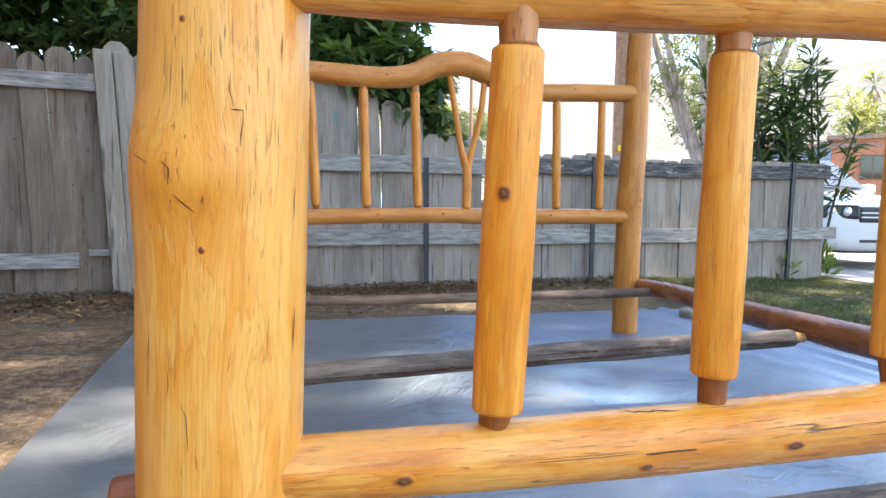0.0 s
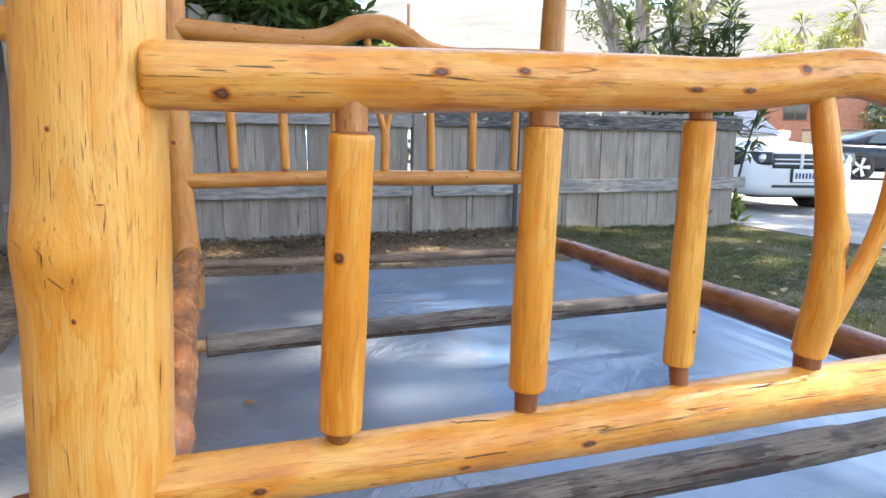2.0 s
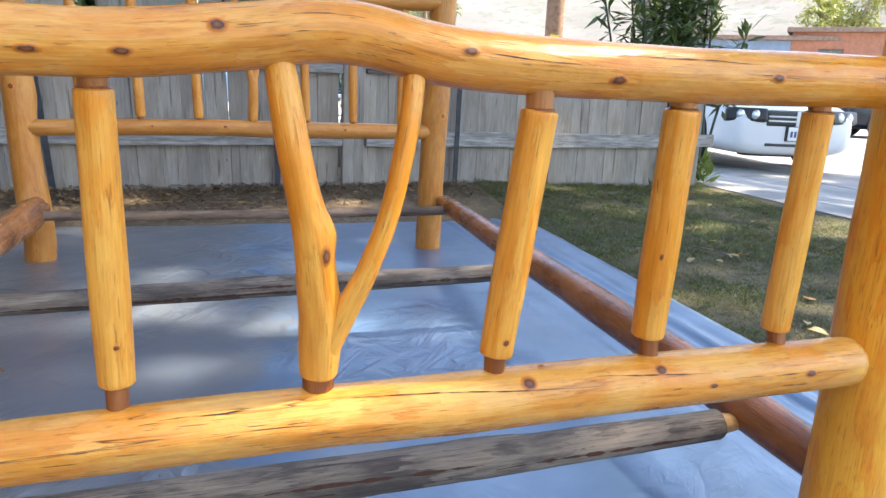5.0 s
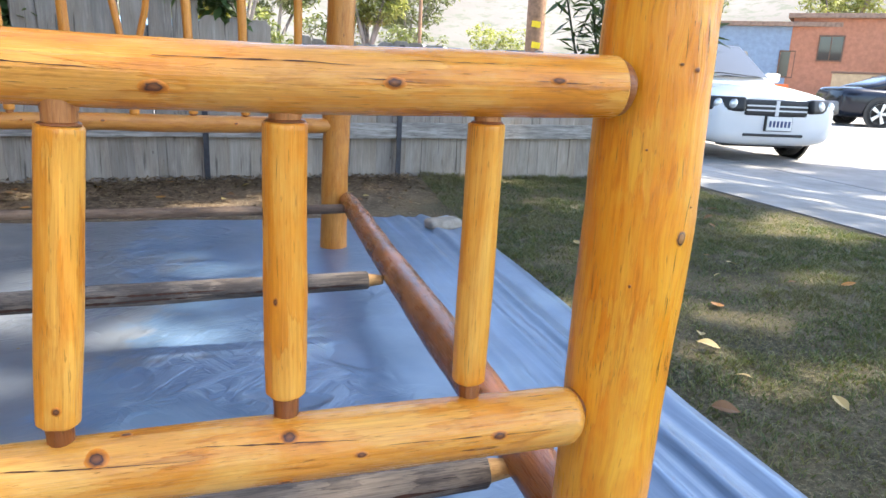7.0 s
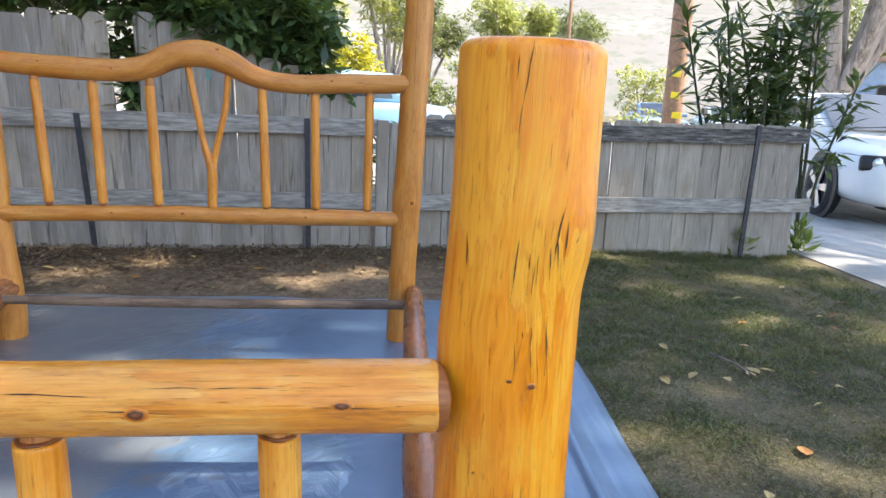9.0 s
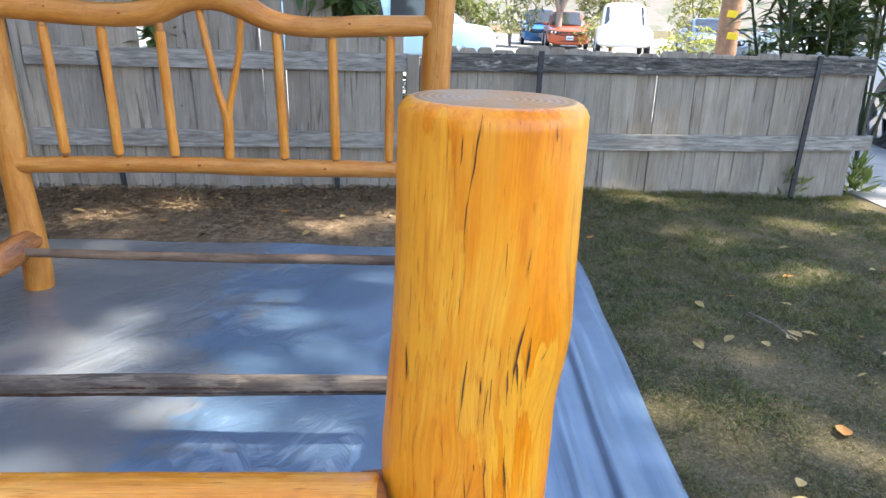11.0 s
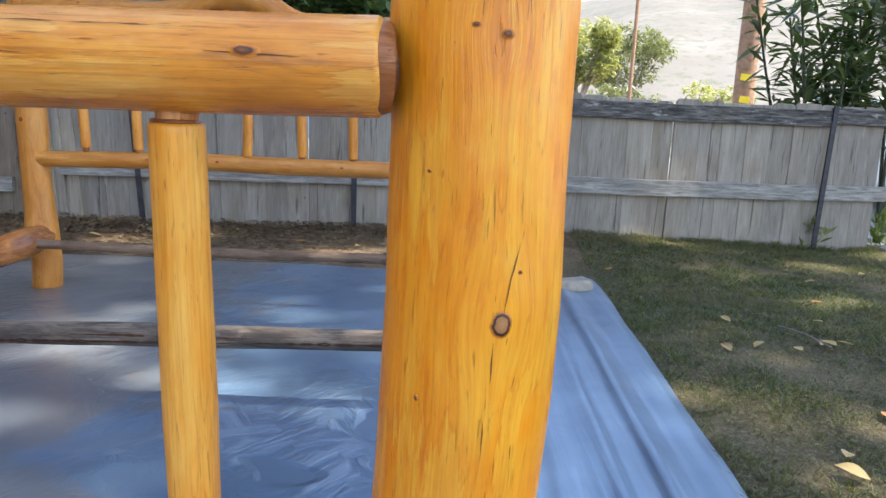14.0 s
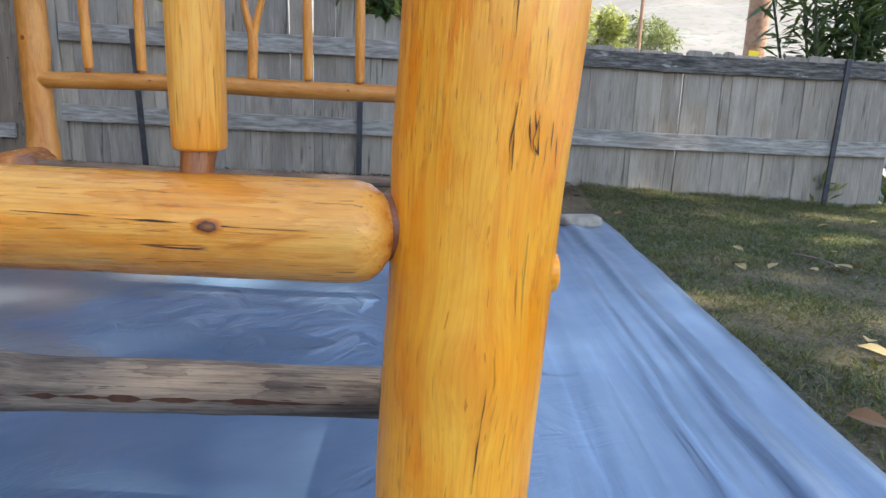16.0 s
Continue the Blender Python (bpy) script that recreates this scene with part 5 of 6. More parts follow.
ole = thing("oleander_bush", "oleander bush with long narrow dark leaves behind the low fence", "bush")
stems, tips = [], []
for i in range(17):
    bx, by = rg.uniform(4.45, 5.0), rg.uniform(4.5, 4.85)
    tx, ty, tz = bx + rg.uniform(-0.45, 0.30), by + rg.uniform(-0.1, 0.3), rg.uniform(1.05, 2.0)
    stems.append([(bx, by, -0.02, 0.014), ((bx + tx) / 2 + rg.uniform(-0.05, 0.05), (by + ty) / 2, tz * 0.5, 0.011), (tx, ty, tz, 0.007)])
    for u in np.linspace(0.50, 1, 11):
        tips.append((bx + (tx - bx) * u, by + (ty - by) * u, tz * u))
woody("stem", stems, ole, M_STEM)
leaf_cloud("leaves", tips, 0.175, M_LEAFOLE, ole, 0.22, 8, droop=-0.1, seed=5)
for nm, c0, n_, kk in (("weed_clump", (4.34, 4.22), 14, 0.09), ("weed_clump", (4.90, 4.36), 18, 0.12)):
    wd = thing(nm, "small green weeds at the foot of the fence", "weeds")
    leaf_cloud("leaves", [(c0[0] + rg.uniform(-0.08, 0.08), c0[1] + rg.uniform(-0.05, 0.05), rg.uniform(0.0, 0.18)) for _ in range(n_)], kk, M_LEAFWEED, wd, 0.22, 5, droop=-0.5, seed=8)


def yonder(x, y):
    """Far things, laid out a little askew to the bed."""
    return x - 0.0115 * y, y


def tree(name, label, base, height, crown, leaf, size, count, seed, forks=4, trunk=0.12, bark=M_BARK, narrow=0.3, spread=0.5, low=0.32):
    """A trunk that forks into limbs, with clumps of leaves at their ends. crown: radius of the crown."""
    r2 = np.random.RandomState(seed)
    ob = thing(name, label, "tree", m=Matrix.Translation((*yonder(base[0], base[1]), base[2])))
    limbs, clumps = [], []
    fork = height * low
    limbs.append([(0, 0, -0.1, trunk * 1.25), (0.02, 0, fork * 0.5, trunk), (0.05, 0.03, fork, trunk * 0.9)])
    for i in range(forks):
        a = 6.283 * i / forks + r2.uniform(-0.4, 0.4)
        d = crown * r2.uniform(0.4, 0.9)
        ex, ey, ez = math.cos(a) * d, math.sin(a) * d, height * r2.uniform(0.72, 0.98)
        limbs.append([(0.04, 0.02, fork * 0.8, trunk * 0.7), (ex * spread, ey * spread, fork + (ez - fork) * 0.45, trunk * 0.45), (ex, ey, ez, trunk * 0.12)])
        for j in range(5):
            u = r2.uniform(0.45, 1.1)
            clumps.append((ex * u + r2.uniform(-0.4, 0.4) * crown * 0.5, ey * u + r2.uniform(-0.4, 0.4) * crown * 0.5, fork + (ez - fork) * u + r2.uniform(-0.1, 0.15) * height * 0.4, crown * r2.uniform(0.16, 0.34)))
    woody("trunk", limbs, ob, bark)
    leaf_cloud("crown", blob_points(r2, clumps, count), size, leaf, ob, narrow, 5, seed=seed)
    return ob

# ---- street ----
def slab(name, corners, top, label, material, steps=(12, 12)):
    """A paved sheet over four plan corners, lying on the falling ground."""
    a, b, c, d = (Vector(p) for p in corners)
    V, F = [], []
    nu, nv = steps
    for j in range(nv + 1):
        for i in range(nu + 1):
            p = a.lerp(b, i / nu).lerp(d.lerp(c, i / nu), j / nv)
            V.append((p.x, p.y, ground_height(p.x, p.y) + top))
    for j in range(nv):
        for i in range(nu):
            k = j * (nu + 1) + i
            F.append((k, k + 1, k + nu + 2, k + nu + 1))
    m = len(V)
    V += [(x_, y_, z_ - 0.12) for x_, y_, z_ in V]
    rim = [i for i in range(nu + 1)] + [(j + 1) * (nu + 1) - 1 for j in range(1, nv + 1)] + [nv * (nu + 1) + i for i in range(nu - 1, -1, -1)] + [j * (nu + 1) for j in range(nv - 1, 0, -1)]
    for p, q in zip(rim, rim[1:] + rim[:1]):
        F.append((p, p + m, q + m, q))
    ob = mesh_object(name, V, F, material, None, "", False)
    return tagged(ob, label, name.replace("_", " "), "", "structure")


slab("pavement", [(4.66, -4.0), (6.95, -4.0), (7.75, 9.0), (4.98, 9.0)], 0.008, "worn pale concrete pavement beside the lawn", M_CONCRETE, (14, 50))
slab("road", [(6.97, -4.0), (50, -4.0), (50, 60), (7.78, 9.0)], 0.008, "sun-bleached asphalt street", M_ROAD, (40, 60))
slab("road", [(-40, 10.2), (7.76, 9.02), (49.9, 60.06), (-40, 60)], 0.008, "sun-bleached asphalt street", M_ROAD, (30, 60))


# ---- vehicles ----
def loft(stations, seg=20, power=3.2):
    """Closed body through stations (y, half width, bottom z, top z), with squarish rounded sections."""
    V, F = [], []
    for y, w, z0, z1 in stations:
        cz, hz = (z0 + z1) / 2, (z1 - z0) / 2
        for k in range(seg):
            a = 2 * math.pi * (k + 0.5) / seg
            c, s = math.cos(a), math.sin(a)
            V.append((w * math.copysign(abs(c) ** (2 / power), c), y, cz + hz * math.copysign(abs(s) ** (2 / power), s)))
    n = len(stations)
    for i in range(n - 1):
        for k in range(seg):
            a, b = i * seg + k, i * seg + (k + 1) % seg
            F.append((a, a + seg, b + seg, b))
    F.append(tuple(range(seg)))
    F.append(tuple(range(n * seg - 1, (n - 1) * seg - 1, -1)))
    return V, F


def wheel(car, x, y, r, side):
    """Tyre and five-spoke rim as parts of the car."""
    w = part("wheel", cylinder(r * 0.62, 0.16, (x - side * 0.02, y, r), "x", 24), M_BLACK, car, "wheel hub")
    b = bmesh.new()
    seg, sec = 28, 8
    ring = [[b.verts.new((x + 0.085 * math.cos(2 * math.pi * j / sec), y + (r * 0.87 + r * 0.13 * math.sin(2 * math.pi * j / sec)) * math.cos(2 * math.pi * i / seg), r + (r * 0.87 + r * 0.13 * math.sin(2 * math.pi * j / sec)) * math.sin(2 * math.pi * i / seg))) for j in range(sec)] for i in range(seg)]
    for i in range(seg):
        for j in range(sec):
            b.faces.new((ring[i][j], ring[(i + 1) % seg][j], ring[(i + 1) % seg][(j + 1) % sec], ring[i][(j + 1) % sec]))
    part("tyre", b, M_TYRE, w, "black tyre", True)
    rim = bmesh.new()
    for k in range(5):
        a = 2 * math.pi * k / 5 + 0.3
        for off in (-0.10, 0.10):
            t = pose(x + side * 0.085, y, r) @ pose(0, 0, 0, math.degrees(a + off), 0, 0) @ pose(0, 0, r * 0.41)
            box((0.026, 0.052, r * 0.70), (0, 0, 0), 0.006, t, rim)
    lip = cylinder(r * 0.77, 0.04, (0, 0, 0), "x", 28)
    bmesh.ops.delete(lip, geom=[q for q in lip.faces if len(q.verts) > 4], context="FACES_ONLY")
    lip.transform(Matrix.Translation((x + side * 0.085, y, r)))
    tmp = bpy.data.meshes.new("tmp")
    lip.to_mesh(tmp)
    lip.free()
    rim.from_mesh(tmp)
    bpy.data.meshes.remove(tmp)
    bmesh.ops.create_uvsphere(rim, u_segments=10, v_segments=6, radius=0.05, matrix=Matrix.Translation((x + side * 0.085, y, r)))
    part("rim", rim, M_RIM, w, "bright five-spoke alloy rim")


def sedan(name, label, paint, m, L=5.0, W=0.94, H=1.47, r=0.36):
    """A four-door saloon, nose towards -y, centred on the origin."""
    car = thing(name, label, "car", m=m)
    h = L / 2
    V, F = loft([(-h, W * 0.76, 0.36, 0.70), (-h + 0.03, W * 0.86, 0.26, 0.78), (-h + 0.12, W * 0.93, 0.22, 0.84), (-h + 0.30, W * 0.975, 0.21, 0.885), (-h + 0.8, W * 0.99, 0.21, 0.95), (-h + 1.4, W, 0.21, 1.00), (-0.2, W, 0.21, 1.02), (h - 1.2, W, 0.21, 1.05), (h - 0.5, W * 0.98, 0.23, 1.06), (h - 0.08, W * 0.92, 0.28, 1.02), (h, W * 0.80, 0.36, 0.92)], 32, 4.6)
    mesh_object("body", V, F, paint, car, "", True)
    V, F = loft([(-h + 1.35, W * 0.82, 0.92, 1.01), (-h + 1.80, W * 0.80, 0.92, 1.26), (-h + 2.15, W * 0.77, 0.92, H - 0.05), (-h + 2.45, W * 0.755, 0.92, H - 0.01), (0.35, W * 0.75, 0.92, H), (0.95, W * 0.75, 0.92, H - 0.05), (h - 0.95, W * 0.78, 0.92, 1.20), (h - 0.55, W * 0.80, 0.92, 1.05)], 28, 4.0)
    mesh_object("roof", V, F, paint, car, "", True)
    # Glass sits just proud of the cabin.
    wy0, wy1, wz0, wz1 = -h + 1.36, -h + 2.16, 1.03, H - 0.07
    V = [(-W * 0.73, wy0 + 0.06, wz0), (W * 0.73, wy0 + 0.06, wz0), (W * 0.65, wy1 + 0.03, wz1), (-W * 0.65, wy1 + 0.03, wz1), (0, wy0 - 0.04, wz0), (0, wy1 - 0.05, wz1 + 0.02)]
    glass = mesh_object("windscreen", [(a, b - 0.03, c + 0.03) for a, b, c in V], [(0, 4, 5, 3), (4, 1, 2, 5)], M_GLASS, car, "dark windscreen", True)
    for s in (-1, 1):
        part("wiper", box((0.62, 0.012, 0.014), (s * 0.30 - 0.1, wy0 - 0.035, wz0 + 0.055), 0.003, pose(0, 0, 0, 0, 4 * s, 0)), M_BLACK, glass)
        for y0, y1 in ((-h + 1.95, -0.02), (0.06, h - 1.5)):
            mesh_object("side_window", [(s * (W * 0.795 + 0.006), y0 - 0.12 * (y0 < -0.1), 1.05), (s * (W * 0.795 + 0.006), y1 + 0.25 * (y1 > 0.2), 1.05), (s * (W * 0.765 + 0.006), y1, H - 0.10), (s * (W * 0.765 + 0.006), y0 + 0.18 * (y0 < -0.1), H - 0.10)], [(0, 1, 2, 3)], M_GLASS, car, "dark side window", False)
            part("door_handle", box((0.02, 0.16, 0.03), (s * (W + 0.004), y1 - 0.12, 0.86), 0.006), paint, car)
            part("door_seam", box((0.006, 0.010, 0.62), (s * (W - 0.001), y1 + 0.02, 0.66), 0.001), M_BLACK, car)
        for yy in (-h + 0.98, h - 1.0):
            arch = cylinder(r * 1.20, 0.03, (s * (W - 0.010), yy, r + 0.02), "x", 32, None, 0.0)
            part("wheel_arch", arch, M_BLACK, car, "dark wheel arch")
            wheel(car, s * (W - 0.055), yy, r, s)
        part("mirror", box((0.20, 0.10, 0.13), (s * (W + 0.05), -h + 1.78, 1.07), 0.03), paint, car, "door mirror", True)
        part("mirror_foot", box((0.12, 0.05, 0.05), (s * (W - 0.06), -h + 1.80, 1.03), 0.01), M_BLACK, car)
    y = -h
    for s in (-1, 1):
        hl = part("headlight", box((0.50, 0.14, 0.175), (s * W * 0.71, y + 0.085, 0.715), 0.035, pose(0, 0, 0, -10, 0, s * 20)), M_BLACK, car, "dark headlight unit", True)
        for k in (0.0, 0.17):
            bm = bmesh.new()
            bmesh.ops.create_uvsphere(bm, u_segments=16, v_segments=8, radius=0.064)
            bm.transform(Matrix.Translation((s * (W * 0.62 + k), y - 0.010 + 0.062 * (k > 0), 0.72)) @ Matrix.Diagonal((1, 0.4, 1, 1)))
            part("lens", bm, M_LAMPGLASS, hl, "round clear lamp lens", True)
        fog = part("fog_lamp", cylinder(0.048, 0.07, (s * W * 0.76, y + 0.055, 0.42), "y", 18), M_LAMPGLASS, car, "round fog lamp", True)
        part("surround", cylinder(0.062, 0.05, (s * W * 0.76, y + 0.058, 0.42), "y", 18), M_BLACK, fog)
    gr = part("grille", box((0.84, 0.06, 0.20), (0, y + 0.012, 0.685), 0.035), M_BLACK, car, "black grille with pale bars")
    for zz in (0.655, 0.71):
        part("bar", box((0.80, 0.02, 0.020), (0, y - 0.016, zz), 0.004), paint, gr)
    part("bar", box((0.045, 0.022, 0.19), (0, y - 0.016, 0.685), 0.004), paint, gr)
    part("lower_grille", box((0.80, 0.05, 0.036), (0, y + 0.012, 0.355), 0.012), M_BLACK, car, "dark lower intake")
    part("chin", box((1.10, 0.20, 0.04), (0, y + 0.26, 0.215), 0.012), M_BLACK, car, "dark chin spoiler")
    pl = part("number_plate", box((0.33, 0.02, 0.17), (0.05, y - 0.026, 0.50), 0.006), M_PLATE, car, "white number plate")
    part("plate_holder", box((0.37, 0.03, 0.19), (0.045, y - 0.006, 0.50), 0.01), M_BLACK, pl, "black plate holder")
    for k in range(6):
        part("bar", box((0.03, 0.004, 0.075), (-0.075 + k * 0.05, y - 0.038, 0.495), 0.001), M_PLATEINK, pl)
    return car


def at_ground(x, y, turn):
    x, y = yonder(x, y)
    return pose(x, y, ground_height(x, y) + 0.014, 0, 0, turn)


sedan("white_car", "white four-door saloon parked nose towards the yard", M_WHITEPAINT, at_ground(8.42, 9.00, -10), L=5.08, W=0.92, H=1.55)
sedan("white_car", "white saloon parked behind the oleander bush", M_WHITEPAINT, at_ground(14.3, 24.0, -14), L=4.8, H=1.45)
sedan("dark_car", "dark blue saloon parked along the street", M_DARKPAINT, at_ground(20.2, 14.6, 70))
sedan("silver_car", "silver-blue saloon parked at the far kerb", M_SILVER, at_ground(12.45, 26.0, -10), L=4.7, H=1.5)
sedan("red_car", "orange-red car far down the street", M_REDPAINT, at_ground(8.75, 34.0, -6), L=4.4, H=1.65)
sedan("blue_car", "blue car far down the street", M_BLUECAR, at_ground(8.2, 38.0, -6), L=4.4, H=1.75)


def van(name, label, paint, m, L=5.2, W=0.98, H=1.95, bed_=False):
    car = thing(name, label, "van" if not bed_ else "pickup truck", m=m)
    h = L / 2
    if bed_:
        st = [(-h, W * 0.9, 0.45, 0.95), (-h + 0.1, W, 0.40, 1.08), (-h + 1.2, W, 0.40, 1.15), (h - 0.05, W, 0.45, 1.12), (h, W * 0.95, 0.5, 1.08)]
        top = [(-h + 1.15, W * 0.85, 1.05, 1.15), (-h + 1.75, W * 0.80, 1.05, H), (-h + 3.0, W * 0.80, 1.05, H), (-h + 3.2, W * 0.82, 1.05, 1.2)]
    else:
        st = [(-h, W * 0.85, 0.40, 0.9), (-h + 0.15, W * 0.97, 0.32, 1.05), (-h + 0.9, W, 0.3, 1.15), (h - 0.05, W, 0.32, 1.15), (h, W * 0.95, 0.4, 1.1)]
        top = [(-h + 0.7, W * 0.88, 1.0, 1.12), (-h + 1.5, W * 0.84, 1.0, H - 0.05), (0, W * 0.84, 1.0, H), (h - 0.3, W * 0.85, 1.0, H - 0.03), (h - 0.02, W * 0.88, 1.0, 1.2)]
    mesh_object("body", *loft(st, 24, 5), paint, car, "", True)
    mesh_object("cabin", *loft(top, 24, 4), paint, car, "", True)
    y0, y1 = top[0][0], top[1][0]
    mesh_object("windscreen", [(-W * 0.74, y0 + 0.02, 1.17), (W * 0.74, y0 + 0.02, 1.17), (W * 0.68, y1 - 0.08, H - 0.14), (-W * 0.68, y1 - 0.08, H - 0.14)], [(0, 1, 2, 3)], M_GLASS, car, "dark windscreen", False)
    ends = [(y1 + 0.1, -h + 2.9)] if bed_ else [(y1, -0.1), (0.05, h - 0.5)]
    for s in (-1, 1):
        for a, b in ends:
            mesh_object("side_window", [(s * (W * 0.87), a, 1.2), (s * (W * 0.87), b, 1.2), (s * (W * 0.845), b, H - 0.2), (s * (W * 0.845), a + 0.1, H - 0.2)], [(0, 1, 2, 3)], M_GLASS, car, "dark side window", False)
        for yy in (-h + 0.95, h - 1.05):
            wheel(car, s * (W - 0.09), yy, 0.36, s)
    return car


van("blue_van", "pale blue van parked behind the tall fence", M_BLUEPAINT, at_ground(1.05, 17.6, 90), 5.2, H=1.86)
van("pickup", "white pickup truck parked down the street", M_WHITEPAINT, at_ground(9.75, 28.0, -12), 5.4, bed_=True, H=1.95)

# ---- houses and far things ----
def house(name, label, m, size, wall, windows, roof=0.25, slope=0.0):
    """A flat-roofed stucco house: walls, a projecting roof edge, framed windows on its near face."""
    ob = thing(name, label, "house", m=m)
    w, d, h = size
    part("wall", box((w, d, h + 0.6), (0, d / 2, h / 2 - 0.3), 0.02), wall, ob)
    part("roof", box((w + 2 * roof, d + 2 * roof, 0.22), (0, d / 2, h + 0.11), 0.02), M_ROOF, ob)
    for x_, z_, ww, hh in windows:
        win = part("window", box((ww, 0.05, hh), (x_, -0.005, z_), 0.004), M_GLASS, ob, "dark window")
        for s in (-1, 1):
            part("frame", box((0.06, 0.07, hh + 0.12), (x_ + s * (ww / 2 + 0.03), -0.02, z_), 0.006), M_TRIM, win)
            part("frame", box((ww, 0.07, 0.06), (x_, -0.02, z_ + s * (hh / 2 + 0.03)), 0.006), M_TRIM, win)
        part("frame", box((0.04, 0.065, hh), (x_, -0.025, z_), 0.004), M_TRIM, win)
    return ob


def on(x, y, turn):
    x, y = yonder(x, y)
    return pose(x, y, ground_height(x, y), 0, 0, turn)


house("blue_house", "low blue-grey stucco house across the street", on(27.6, 29.8, -40), (7.6, 6, 3.9), M_STUCCOBLUE, [(-2.3, 2.2, 0.9, 1.2), (1.7, 2.1, 1.3, 1.2)])
house("terracotta_house", "terracotta stucco house with a small barred window", on(31.4, 26.0, -46), (8.0, 6, 4.3), M_STUCCORED, [(-2.2, 2.9, 1.0, 1.1), (1.6, 2.8, 1.1, 1.1)])
wall_ = thing("garden_wall", "low tan stucco garden wall", "wall", m=on(27.0, 21.6, -46))
part("wall", box((4.0, 0.3, 1.75), (0, 0, 0.75), 0.03), M_STUCCOTAN, wall_)
part("coping", box((4.1, 0.38, 0.08), (0, 0, 1.665), 0.01), M_TRIM, wall_)
bar_ = thing("barrier", "orange board leaning by the far house", "barrier", m=on(24.4, 25.6, -40))
part("board", box((2.2, 0.06, 0.7), (0, 0, 0.75), 0.01), M_ORANGEPLASTIC, bar_)
part("leg", box((0.06, 0.06, 0.42), (-0.8, 0, 0.2), 0.005), M_TRIM, bar_)
part("leg", box((0.06, 0.06, 0.42), (0.8, 0, 0.2), 0.005), M_TRIM, bar_)

pole = thing("utility_pole", "brown wooden utility pole with small yellow tags", "utility pole", m=Matrix.Translation((6.48, 10.8, ground_height(6.6, 10.8))))
pm = mesh_object("shaft", *tube([(0, 0, -0.1, 0.165), (0.0, 0, 3, 0.155), (0.02, 0, 9, 0.13)], rings=20, seg=20, wob=0.02)[:2], M_POLE, pole)
for zz, tx_ in ((1.14, 0.02), (1.46, -0.03), (1.80, -0.05)):
    part("reflector_tag", box((0.15, 0.012, 0.10), (tx_ - 0.02, -0.166, zz), 0.003, pose(0, 0, 0, 0, 6, -10)), M_YELLOW, pole, "small yellow tag")
thin = thing("thin_pole", "thin dark pole far down the street", "utility pole", m=Matrix.Translation((9.84, 31.0, -0.18)))
part("shaft", cylinder(0.08, 7.0, (0, 0, 3.5), "z", 10), M_POLE, thin)

tree("eucalyptus", "old multi-trunked grey tree with sparse crown across the street", (19.6, 26.0, -0.2), 13.0, 6.0, M_LEAFOLIVE, 0.34, 13, 21, forks=10, trunk=0.42, spread=0.55, low=0.14)
tree("street_tree", "sunlit rounded olive-green street tree", (8.2, 33, -0.2), 6.0, 2.2, M_LEAFLIGHT, 0.26, 170, 22, forks=6, trunk=0.16)
tree("street_tree", "tall yellow-green street tree", (-0.7, 24, -0.2), 8.0, 1.9, M_LEAFLIGHT, 0.20, 240, 23, forks=7, trunk=0.12, low=0.16)
tree("street_tree", "tall yellow-green street tree", (2.2, 26, -0.2), 7.5, 1.7, M_LEAFLIGHT, 0.20, 240, 24, forks=7, trunk=0.12, low=0.16)
tree("street_tree", "olive-green tree far down the street", (4.6, 40, -0.2), 7.0, 2.9, M_LEAFOLIVE, 0.30, 110, 25, forks=5, trunk=0.16)
tree("street_tree", "olive-green tree far down the street", (13.0, 44, -0.2), 6.5, 3.0, M_LEAFOLIVE, 0.30, 90, 26, forks=6, trunk=0.16)
tree("street_tree", "grey-green tree behind the houses", (37.0, 34.0, -0.2), 8.5, 3.4, M_LEAFLIGHT, 0.34, 40, 27, forks=6, trunk=0.2)
tree("street_tree", "dark tree rising over the far roofs", (25.5, 34.0, -0.2), 8.0, 3.0, M_LEAFOLIVE, 0.34, 50, 28, forks=6, trunk=0.2)
ys = thing("yellow_shrub", "bright yellow flowering shrub", "bush", m=Matrix.Translation((0.76, 20.5, ground_height(1.0, 20.5))))
r3 = np.random.RandomState(4)
woody("stem", [[(0, 0, 0, 0.04), (0.1, 0, 0.8, 0.03), (0.3, 0.1, 1.6, 0.015)], [(0, 0, 0, 0.04), (-0.2, 0.1, 0.9, 0.03), (-0.4, 0, 1.7, 0.015)]], ys)
leaf_cloud("leaves", blob_points(r3, [(0, 0, 2.0, 0.85), (0.55, 0, 1.7, 0.6), (-0.55, 0, 1.9, 0.65), (0.1, 0, 2.6, 0.6)], 420), 0.14, M_LEAFYELLOW, ys, 0.5, 5)
